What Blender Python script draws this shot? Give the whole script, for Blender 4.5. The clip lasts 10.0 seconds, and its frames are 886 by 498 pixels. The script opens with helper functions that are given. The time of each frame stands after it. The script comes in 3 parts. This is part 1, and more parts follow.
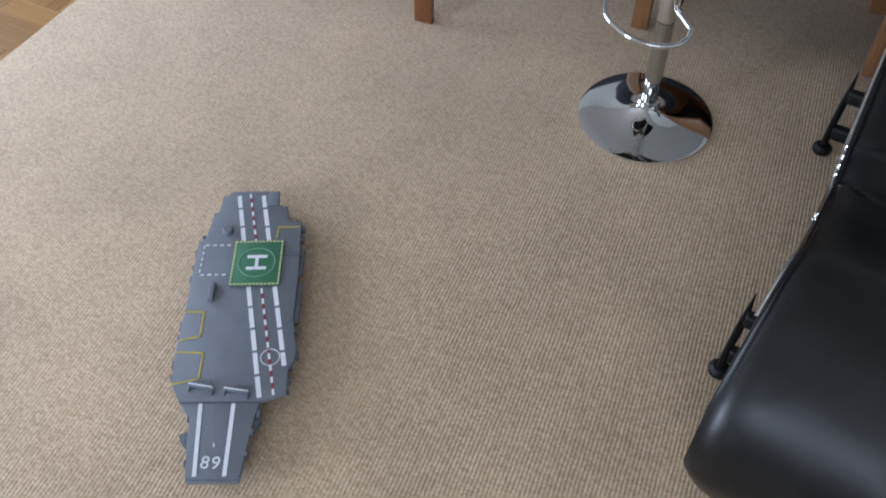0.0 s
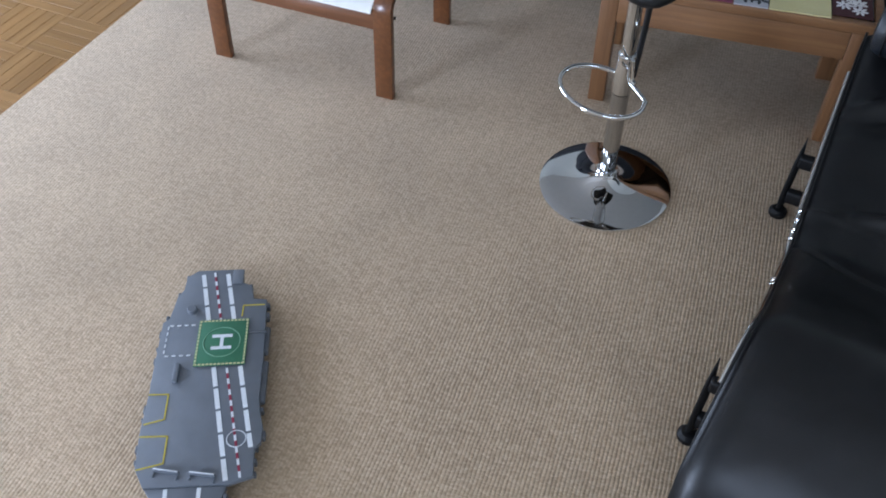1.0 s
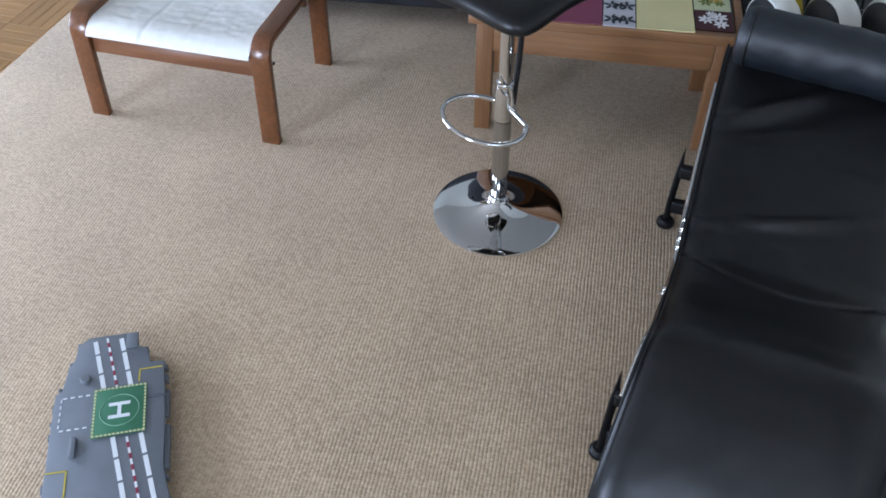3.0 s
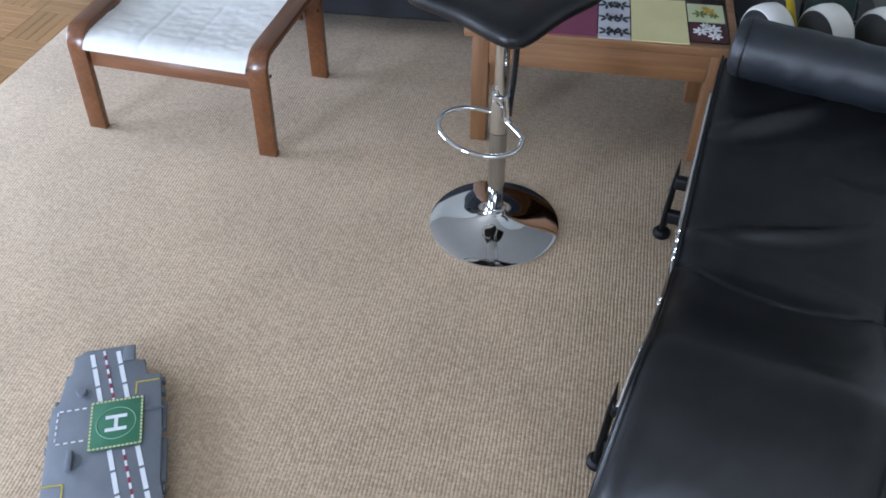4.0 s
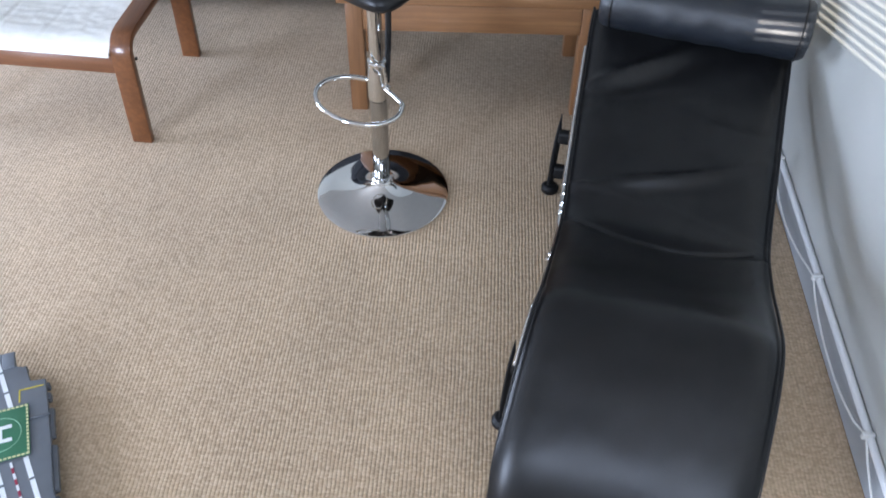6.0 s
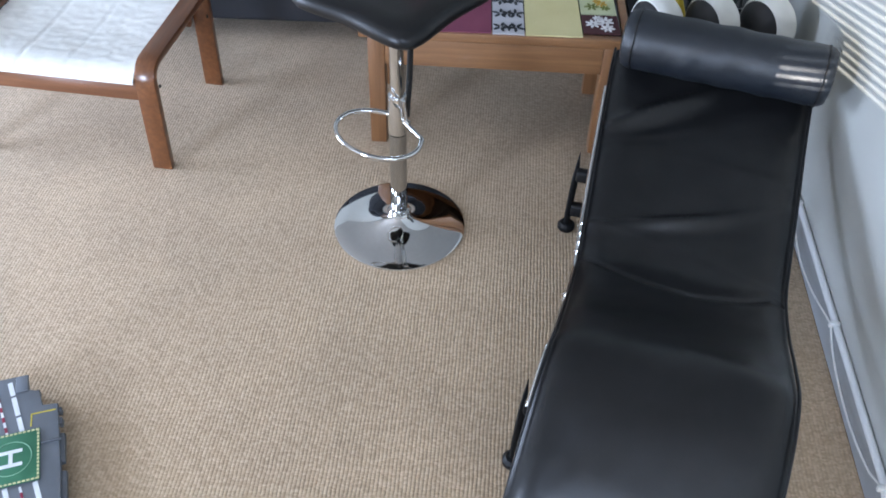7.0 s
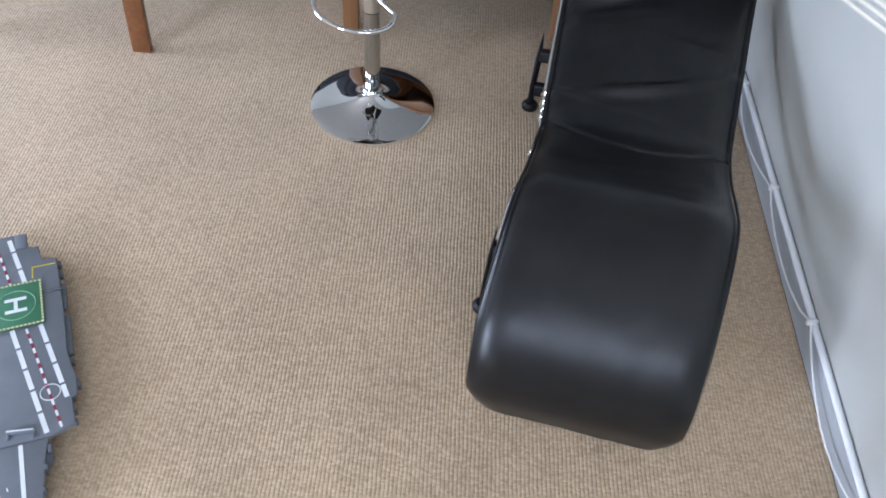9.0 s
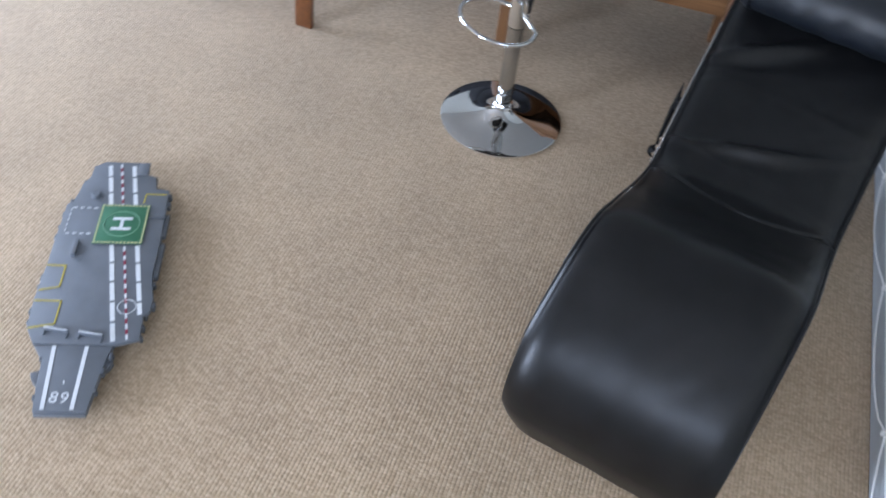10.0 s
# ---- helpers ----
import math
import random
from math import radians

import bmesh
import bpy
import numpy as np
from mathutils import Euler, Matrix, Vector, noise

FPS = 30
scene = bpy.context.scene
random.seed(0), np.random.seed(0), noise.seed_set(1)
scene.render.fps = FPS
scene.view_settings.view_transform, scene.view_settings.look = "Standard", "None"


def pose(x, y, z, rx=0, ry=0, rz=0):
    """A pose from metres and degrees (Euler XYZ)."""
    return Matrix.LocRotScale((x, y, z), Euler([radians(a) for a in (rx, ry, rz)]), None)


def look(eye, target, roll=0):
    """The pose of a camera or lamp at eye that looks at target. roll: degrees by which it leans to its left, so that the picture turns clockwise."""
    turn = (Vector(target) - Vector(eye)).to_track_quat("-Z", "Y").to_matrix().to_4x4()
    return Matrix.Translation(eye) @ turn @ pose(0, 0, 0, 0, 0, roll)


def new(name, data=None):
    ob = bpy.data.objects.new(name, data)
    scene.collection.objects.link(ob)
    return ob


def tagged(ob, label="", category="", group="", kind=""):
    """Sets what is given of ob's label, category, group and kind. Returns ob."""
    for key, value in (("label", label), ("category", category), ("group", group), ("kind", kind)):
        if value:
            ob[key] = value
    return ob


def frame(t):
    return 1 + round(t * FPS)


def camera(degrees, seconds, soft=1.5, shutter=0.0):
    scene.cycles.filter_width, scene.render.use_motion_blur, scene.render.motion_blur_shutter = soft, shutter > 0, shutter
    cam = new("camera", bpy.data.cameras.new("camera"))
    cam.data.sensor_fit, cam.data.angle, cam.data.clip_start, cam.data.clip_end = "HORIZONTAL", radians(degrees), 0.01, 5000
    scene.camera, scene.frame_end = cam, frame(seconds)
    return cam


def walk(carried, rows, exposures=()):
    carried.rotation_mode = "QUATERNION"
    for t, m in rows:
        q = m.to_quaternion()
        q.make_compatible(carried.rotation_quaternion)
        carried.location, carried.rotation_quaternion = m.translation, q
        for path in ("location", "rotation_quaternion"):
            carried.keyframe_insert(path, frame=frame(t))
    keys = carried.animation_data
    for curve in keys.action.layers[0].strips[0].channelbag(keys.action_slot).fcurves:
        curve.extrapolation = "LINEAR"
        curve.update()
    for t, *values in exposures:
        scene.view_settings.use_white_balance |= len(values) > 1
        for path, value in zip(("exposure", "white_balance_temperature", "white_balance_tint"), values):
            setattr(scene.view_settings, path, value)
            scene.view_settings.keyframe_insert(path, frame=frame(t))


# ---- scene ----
cam = camera(52.7, 10.0, soft=1.75, shutter=0.4)
PATH = [
    (0, (0.083, -2.148, 1.879), (-0.332, -0.952, 0.33), -0.6),
    (0.5, (0.087, -2.145, 1.891), (-0.326, -0.872, 0.405), -0.1),
    (1, (0.095, -2.136, 1.9), (-0.29, -0.816, 0.448), -0.1),
    (1.5, (0.103, -2.131, 1.905), (-0.29, -0.767, 0.496), -0.7),
    (2, (0.11, -2.118, 1.907), (-0.246, -0.731, 0.511), -0.7),
    (2.5, (0.125, -2.114, 1.901), (-0.089, -0.71, 0.493), 0.4),
    (4, (0.137, -2.118, 1.905), (-0.066, -0.687, 0.523), 0.0),
    (4.5, (0.136, -2.12, 1.905), (-0.063, -0.69, 0.521), 0.2),
    (5, (0.148, -2.116, 1.886), (0.092, -0.76, 0.418), 1.6),
    (5.5, (0.168, -2.11, 1.871), (0.205, -0.814, 0.347), 1.7),
    (5.7, (0.181, -2.103, 1.875), (0.198, -0.749, 0.403), 0.9),
    (7, (0.174, -2.078, 1.898), (0.15, -0.637, 0.512), 1.6),
    (7.5, (0.176, -2.102, 1.905), (0.132, -0.633, 0.548), 1.9),
    (8, (0.167, -2.154, 1.902), (0.132, -0.716, 0.513), 1.6),
    (8.5, (0.127, -2.26, 1.905), (0.151, -0.827, 0.51), 3.2),
    (9, (0.136, -2.353, 1.88), (0.213, -1.007, 0.403), 4.4),
    (9.5, (0.186, -2.379, 1.877), (0.143, -1.013, 0.417), 3.9),
    (10, (0.333, -2.387, 1.864), (0.066, -1.037, 0.413), 7.3),
]
EXPOSURE = [(0.0, 0.33, 6700, 15), (1.0, 0.34, 6350, 14), (2.0, 0.38, 6350, 14), (2.5, 0.5, 6350, 14), (4.0, 0.68, 6350, 14), (4.7, 0.7, 6350, 14), (5.5, 0.9, 6600, 16),
            (7.0, 1.0, 6350, 14), (8.0, 1.0, 6350, 14), (9.0, 0.9, 6650, 16), (10.0, 0.7, 6500, 15)]
walk(cam, [(t, look(eye, target, roll)) for t, eye, target, roll in PATH], EXPOSURE)

# ---- light ----
SUN_WAY = Vector((0.46, 1.0, -0.30)).normalized()
world = bpy.data.worlds.new("sky")
world.use_nodes = True
scene.world = world
sky = world.node_tree.nodes.new("ShaderNodeTexSky")
sky.sky_type, sky.sun_disc = "NISHITA", False
sky.sun_elevation, sky.sun_rotation = radians(15.3), radians(204.7)
back = world.node_tree.nodes["Background"]
back.inputs["Strength"].default_value = 0.12
world.node_tree.links.new(sky.outputs[0], back.inputs["Color"])


def lamp(name, kind, energy, m, color=(1, 1, 1), **more):
    data = bpy.data.lights.new(name, kind)
    data.energy, data.color = energy, color
    if kind == "AREA":
        data.shape = "RECTANGLE"
        data.size, data.size_y = more["size"]
    if kind == "SUN":
        data.angle = radians(0.09)
    ob = new(name, data)
    ob.matrix_world = m
    return ob


lamp("sun", "SUN", 5.0, look((0, 0, 5), Vector((0, 0, 5)) + SUN_WAY), (1.0, 0.94, 0.84))
# skylight in the opening of the garden window, and in the high window; the west lamp is added to brighten the far left
# carpet
lamp("window_light", "AREA", 140, look((-3.75, -4.16, 1.2), (-1.0, 0.6, 0.4)), (0.62, 0.77, 1.0), size=(0.95, 1.9))
lamp("terrace_light", "AREA", 126, look((-4.56, 0.1, 0.9), (-0.8, 0.7, 0.3)), (0.62, 0.77, 1.0), size=(1.9, 1.5))
lamp("window_light_small", "AREA", 30, look((0.03, -4.16, 2.15), (0.5, 0, 0.6)), (0.62, 0.77, 1.0), size=(1.8, 0.55))


# ---- materials ----
class Nodes:
    """A short way to write node materials."""

    def __init__(self, name, **values):
        self.mat = bpy.data.materials.new(name)
        self.mat.use_nodes = True
        self.tree = self.mat.node_tree
        self.bsdf = self.tree.nodes["Principled BSDF"]
        self.coord = self.tree.nodes.new("ShaderNodeTexCoord").outputs["Object"]
        for key, value in values.items():
            self.set(key.replace("_", " "), value)

    def set(self, key, value):
        if hasattr(value, "links"):
            self.tree.links.new(value, self.bsdf.inputs[key])
        else:
            self.bsdf.inputs[key].default_value = (*value, 1) if isinstance(value, tuple) else value

    def node(self, kind, ins=None, **props):
        n = self.tree.nodes.new("ShaderNode" + kind)
        for key, value in props.items():
            setattr(n, key, value)
        for key, value in (ins or {}).items():
            if hasattr(value, "links"):
                self.tree.links.new(value, n.inputs[key])
            else:
                n.inputs[key].default_value = value
        return n

    def scaled(self, scale, turn=0.0):
        return self.node("Mapping", {"Vector": self.coord, "Scale": scale, "Rotation": (0, 0, turn)}).outputs[0]

    def noise(self, scale, detail=4, vector=None, rough=0.55):
        return self.node("TexNoise", {"Vector": vector or self.coord, "Scale": scale, "Detail": detail, "Roughness": rough}).outputs["Fac"]

    def ramp(self, fac, *stops):
        r = self.node("ValToRGB", {"Fac": fac})
        el = r.color_ramp.elements
        while len(el) < len(stops):
            el.new(0.5)
        for e, (p, c) in zip(el, stops):
            e.position, e.color = p, (*c, 1) if isinstance(c, tuple) else (c, c, c, 1)
        return r.outputs["Color"]

    def math(self, op, a, b=0.0):
        return self.node("Math", {0: a, 1: b}, operation=op).outputs[0]

    def mix(self, fac, a, b, blend="MIX"):
        n = self.node("Mix", data_type="RGBA", blend_type=blend)
        for i, v in ((0, fac), (6, a), (7, b)):
            if hasattr(v, "links"):
                self.tree.links.new(v, n.inputs[i])
            else:
                n.inputs[i].default_value = (*v, 1) if isinstance(v, tuple) else v
        return n.outputs[2]

    def bump(self, height, strength=0.3, distance=0.002):
        self.set("Normal", self.node("Bump", {"Height": height, "Strength": strength, "Distance": distance}).outputs[0])
        return self

    def random(self):
        return self.node("ObjectInfo").outputs["Random"]


def dull(name, color, rough=0.6, vary=0.12, scale=40, bump=0.1, **values):
    m = Nodes(name, Roughness=rough, **values)
    n = m.noise(scale)
    m.set("Base Color", m.ramp(n, (0.3, tuple(c * (1 - vary) for c in color)), (0.7, tuple(min(1, c * (1 + vary)) for c in color))))
    if bump:
        m.bump(m.noise(scale * 8, 2), bump, 0.001)
    return m.mat


def make_carpet():
    m = Nodes("carpet_loops", Roughness=0.95)
    m.set("Specular IOR Level", 0.1)
    m.set("Sheen Weight", 0.25)
    m.set("Sheen Roughness", 0.6)
    flat = m.scaled((1, 1, 1), radians(3))
    wob = m.noise(14, 3, flat)
    sep = m.node("SeparateXYZ", {"Vector": flat})
    x = m.math("ADD", sep.outputs[0], m.math("MULTIPLY", wob, 0.007))
    rib = m.math("ABSOLUTE", m.math("SINE", m.math("MULTIPLY", x, math.pi / 0.0098)))
    loops = m.node("TexVoronoi", {"Vector": m.node("Mapping", {"Vector": flat, "Scale": (102, 185, 0)}).outputs[0], "Scale": 1.0}, feature="F1")
    yarn = m.node("SeparateColor", {"Color": loops.outputs["Color"]}).outputs[0]
    grain = m.ramp(yarn, (0.0, (0.428, 0.306, 0.191)), (0.5, (0.514, 0.373, 0.239)), (1.0, (0.605, 0.454, 0.304)))
    cloud = m.ramp(m.noise(2.3, 3), (0.35, 0.9), (0.65, 1.06))
    # shade between the ribs, multiplied into the colour
    groove_shade = m.ramp(rib, (0.0, 0.89), (0.6, 1.02))
    fuzz = m.ramp(m.noise(130, 3, flat, 0.7), (0.3, 0.90), (0.7, 1.09))
    col = m.mix(1.0, m.mix(1.0, m.mix(1.0, grain, cloud, "MULTIPLY"), fuzz, "MULTIPLY"), groove_shade, "MULTIPLY")
    m.set("Base Color", col)
    high = m.math("SUBTRACT", rib, m.math("MULTIPLY", loops.outputs["Distance"], 0.5))
    return m.bump(high, 0.3, 0.004).mat


def wood(name, dark, light, rough=0.35, along=0, grain=1.0, coat=0.0, vary=0.0):
    m = Nodes(name, Roughness=rough)
    m.set("Coat Weight", coat)
    stretch = [60 * grain] * 3
    stretch[along] = 3.0 * grain
    v = m.scaled(tuple(stretch))
    if vary:
        v = m.node("VectorMath", {0: v, 1: m.node("CombineXYZ", {0: m.math("MULTIPLY", m.random(), 90), 1: m.math("MULTIPLY", m.random(), 50)}).outputs[0]}).outputs[0]
    n = m.noise(1.0, 6, v, 0.65)
    base = m.ramp(n, (0.32, dark), (0.55, tuple((a + b) / 2 for a, b in zip(dark, light))), (0.72, light))
    if vary:
        base = m.mix(1.0, base, m.ramp(m.random(), (0.0, 1 - vary), (1.0, 1 + vary * 0.5)), "MULTIPLY")
    m.set("Base Color", base)
    return m.bump(n, 0.12, 0.0008).mat


def make_leather(name, smooth, worn, gloss, dark=(0.0056, 0.0058, 0.0064), light=(0.0098, 0.0101, 0.011), relief=0.13):
    m = Nodes(name, Roughness=smooth)
    m.set("Specular IOR Level", gloss)
    cells = m.node("TexVoronoi", {"Vector": m.coord, "Scale": 420.0}, feature="F1").outputs["Distance"]
    n = m.noise(14, 4)
    m.set("Base Color", m.ramp(n, (0.3, dark), (0.7, light)))
    m.set("Roughness", m.ramp(m.noise(3, 2), (0.2, smooth), (0.8, worn)))
    h = m.math("ADD", m.math("MULTIPLY", cells, 0.5), m.math("MULTIPLY", m.noise(7, 2), 1.2))
    return m.bump(h, relief, 0.002).mat


def make_wall():
    m = Nodes("wall_paint", Roughness=0.75)
    m.set("Base Color", m.ramp(m.noise(1.3, 5), (0.3, (0.385, 0.392, 0.365)), (0.7, (0.43, 0.437, 0.41))))
    return m.bump(m.noise(190, 3), 0.14, 0.001).mat


def make_canvas():
    m = Nodes("cream_canvas", Roughness=0.9)
    m.set("Base Color", m.ramp(m.noise(30, 4), (0.3, (0.80, 0.79, 0.745)), (0.7, (0.87, 0.86, 0.82))))
    weave = m.math("MULTIPLY", m.math("SINE", m.math("MULTIPLY", m.node("SeparateXYZ", {"Vector": m.coord}).outputs[0], 2400)),
                   m.math("SINE", m.math("MULTIPLY", m.node("SeparateXYZ", {"Vector": m.coord}).outputs[1], 2400)))
    return m.bump(weave, 0.1, 0.001).mat


def make_fabric(name, a, b, scale=260):
    m = Nodes(name, Roughness=0.92)
    m.set("Base Color", m.mix(0.5, m.ramp(m.noise(scale, 2), (0.3, a), (0.7, b)), m.ramp(m.noise(7, 4), (0.3, a), (0.7, b))))
    return m.bump(m.noise(scale, 2), 0.35, 0.002).mat


CARPET = make_carpet()
LEATHER = make_leather("black_leather", 0.30, 0.38, 0.36)
# headrest copy of the leather, the sky's blue sheen put into its colour
SKY_LEATHER = make_leather("sky_tinted_black_leather", 0.40, 0.48, 0.72, (0.0048, 0.0074, 0.0115), (0.009, 0.0128, 0.0185), 0.28)
WALL = make_wall()
CANVAS = make_canvas()
PARQUET = wood("oak_parquet", (0.315, 0.155, 0.05), (0.43, 0.235, 0.085), 0.38, 1, 0.8, 0.15, 0.16)
CHERRY = wood("red_brown_bentwood", (0.105, 0.036, 0.0125), (0.212, 0.076, 0.026), 0.28, 1, 0.9, 0.25)
CHERRY_LEG = wood("red_brown_bentwood_leg", (0.105, 0.036, 0.0125), (0.212, 0.076, 0.026), 0.28, 2, 0.9, 0.25)
CHERRY_RAIL = wood("red_brown_rail", (0.140, 0.052, 0.021), (0.245, 0.094, 0.038), 0.32, 0, 0.9, 0.2)
OAK = wood("brown_oak", (0.18, 0.082, 0.034), (0.315, 0.156, 0.068), 0.4, 0, 0.8, 0.1)
OAK_LEG = wood("brown_oak_leg", (0.16, 0.07, 0.028), (0.28, 0.135, 0.058), 0.4, 2, 0.8, 0.1)
CHROME = Nodes("chrome", Base_Color=(0.74, 0.74, 0.735), Metallic=1.0, Roughness=0.045).mat
BRUSHED = Nodes("worn_chrome", Base_Color=(0.47, 0.475, 0.48), Metallic=1.0, Roughness=0.06).mat
BLACK_METAL = dull("black_lacquered_steel", (0.006, 0.006, 0.0065), 0.5, 0.2, 30, 0.06, Specular_IOR_Level=0.25)
BLACK_PLASTIC = dull("black_plastic", (0.014, 0.014, 0.015), 0.45, 0.2, 30, 0.05)
WHITE_PAINT = dull("white_gloss_paint", (0.74, 0.75, 0.76), 0.35, 0.04, 6, 0.05)
SKIRT_PAINT = dull("grey_white_gloss_paint", (0.33, 0.35, 0.365), 0.4, 0.05, 6, 0.05)
WHITE_PLASTIC = dull("white_plastic", (0.80, 0.80, 0.78), 0.45, 0.04, 20, 0.0)
CEILING = dull("ceiling_paint", (0.43, 0.43, 0.415), 0.9, 0.03, 8, 0.05)
SHIP_GREY = dull("grey_toy_plastic", (0.158, 0.174, 0.198), 0.42, 0.07, 18, 0.12)
SHIP_DARK = dull("dark_grey_toy_plastic", (0.108, 0.119, 0.135), 0.45, 0.1, 24, 0.1)
INK_WHITE = dull("white_print", (0.74, 0.76, 0.78), 0.5, 0.05, 60, 0)
INK_RED = dull("dark_red_print", (0.27, 0.02, 0.05), 0.5, 0.15, 60, 0)
INK_YELLOW = dull("dull_yellow_print", (0.60, 0.47, 0.05), 0.5, 0.15, 80, 0)
PALE_YELLOW = dull("pale_yellow_print", (0.62, 0.60, 0.32), 0.5, 0.08, 60, 0)
PAD_GREEN = dull("green_printed_paper", (0.035, 0.165, 0.085), 0.55, 0.08, 20, 0.05)
PAD_PALE = dull("faded_green_paper", (0.13, 0.20, 0.145), 0.5, 0.08, 20, 0.05)
PAD_RING = dull("pale_green_print", (0.22, 0.42, 0.28), 0.55, 0.05, 20, 0)
SOFA = make_fabric("dark_blue_grey_cloth", (0.020, 0.021, 0.026), (0.034, 0.036, 0.043))
PURPLE = make_fabric("plum_cloth", (0.155, 0.032, 0.066), (0.23, 0.055, 0.10))
YELLOW = make_fabric("pale_yellow_cloth", (0.58, 0.52, 0.25), (0.70, 0.64, 0.36))
GREYCLOTH = make_fabric("pale_grey_cloth", (0.42, 0.42, 0.46), (0.54, 0.54, 0.57))
SAGE = make_fabric("pale_sage_cloth", (0.44, 0.48, 0.28), (0.56, 0.59, 0.38))
WINE = make_fabric("dark_wine_cloth", (0.045, 0.012, 0.014), (0.075, 0.022, 0.024))
LEAF_BLACK = dull("black_print", (0.02, 0.025, 0.03), 0.7, 0.2, 60, 0)
LEAF_GREEN = dull("leaf_green_print", (0.13, 0.16, 0.03), 0.7, 0.2, 60, 0)
PETAL = dull("white_petal_print", (0.72, 0.70, 0.70), 0.7, 0.1, 60, 0)
GOLD = dull("mustard_print", (0.45, 0.27, 0.04), 0.7, 0.2, 60, 0)
DARK_TOP = Nodes("dark_polished_top", Base_Color=(0.035, 0.026, 0.022), Roughness=0.16).mat
BRIGHT_YELLOW = dull("yellow_plastic", (0.55, 0.40, 0.03), 0.35, 0.12, 30, 0)
RED_PLASTIC = dull("orange_red_plastic", (0.60, 0.045, 0.015), 0.3, 0.1, 30, 0)
SMOKE = Nodes("green_tinted_glass", Base_Color=(0.30, 0.42, 0.37), Roughness=0.05, Transmission_Weight=0.9).mat
CLEAR = Nodes("window_glass", Base_Color=(1, 1, 1), Roughness=0.0, Transmission_Weight=1.0).mat
GRASS = dull("garden_ground", (0.06, 0.09, 0.03), 0.9, 0.3, 3, 0.2)
SCREEN = dull("grey_sun_screen", (0.30, 0.28, 0.25), 0.9, 0.1, 4, 0.2)
OFFWHITE = dull("off_white_padded_rim", (0.70, 0.69, 0.64), 0.6, 0.05, 20, 0.05)


# ---- mesh helpers ----
def mesh_from(bm, name, mat, smooth=True):
    me = bpy.data.meshes.new(name)
    bmesh.ops.recalc_face_normals(bm, faces=bm.faces)
    bm.to_mesh(me)
    bm.free()
    me.materials.append(mat)
    if smooth:
        me.shade_smooth()
        me.set_sharp_from_angle(angle=radians(38))
    return me


def part(name, bm, mat, parent=None, label="", smooth=True):
    ob = new(name, mesh_from(bm, name, mat, smooth))
    if parent:
        ob.parent = parent
    if label:
        tagged(ob, label)
    return ob


def thing(name, m, label, category, group="", kind=""):
    return tagged_at(new(name), m, label, category, group, kind)


def tagged_at(ob, m, label, category, group="", kind=""):
    ob.matrix_world = m
    return tagged(ob, label, category, group, kind)


def box(size, at=(0, 0, 0), bevel=0.003, turn=(0, 0, 0), segments=2, bm=None):
    out = bmesh.new() if bm is None else bm
    tmp = bmesh.new()
    bmesh.ops.create_cube(tmp, size=1)
    bmesh.ops.scale(tmp, vec=size, verts=tmp.verts)
    if bevel:
        bmesh.ops.bevel(tmp, geom=tmp.edges[:], offset=min(bevel, min(size) * 0.45), segments=segments, profile=0.5, affect="EDGES")
    bmesh.ops.transform(tmp, matrix=pose(*at, *turn), verts=tmp.verts)
    me = bpy.data.meshes.new("tmp")
    tmp.to_mesh(me)
    tmp.free()
    out.from_mesh(me)
    bpy.data.meshes.remove(me)
    return out


def prism(outline, z0, z1, bevel=0.0, bm=None):
    out = bmesh.new() if bm is None else bm
    tmp = bmesh.new()
    lower = [tmp.verts.new((x, y, z0)) for x, y in outline]
    upper = [tmp.verts.new((x, y, z1)) for x, y in outline]
    tmp.faces.new(lower[::-1])
    tmp.faces.new(upper)
    n = len(outline)
    for i in range(n):
        tmp.faces.new((lower[i], lower[(i + 1) % n], upper[(i + 1) % n], upper[i]))
    bmesh.ops.recalc_face_normals(tmp, faces=tmp.faces)
    if bevel:
        edges = [e for e in tmp.edges if all(v.co.z > z1 - 1e-6 for v in e.verts)]
        bmesh.ops.bevel(tmp, geom=edges, offset=bevel, segments=2, profile=0.5, affect="EDGES")
    me = bpy.data.meshes.new("tmp")
    tmp.to_mesh(me)
    tmp.free()
    out.from_mesh(me)
    bpy.data.meshes.remove(me)
    return out


def spline(points, steps=10, closed=False):
    """A smooth curve through the points."""
    pts = [Vector(p) for p in points]
    n = len(pts)
    out = []
    for i in range(n if closed else n - 1):
        if closed:
            a, b, c, d = (pts[(i + k) % n] for k in (-1, 0, 1, 2))
        else:
            a, b, c, d = pts[max(i - 1, 0)], pts[i], pts[i + 1], pts[min(i + 2, n - 1)]
        for k in range(steps):
            t = k / steps
            out.append(0.5 * (2 * b + (c - a) * t + (2 * a - 5 * b + 4 * c - d) * t * t + (3 * b - a - 3 * c + d) * t**3))
    if not closed:
        out.append(pts[-1])
    return out


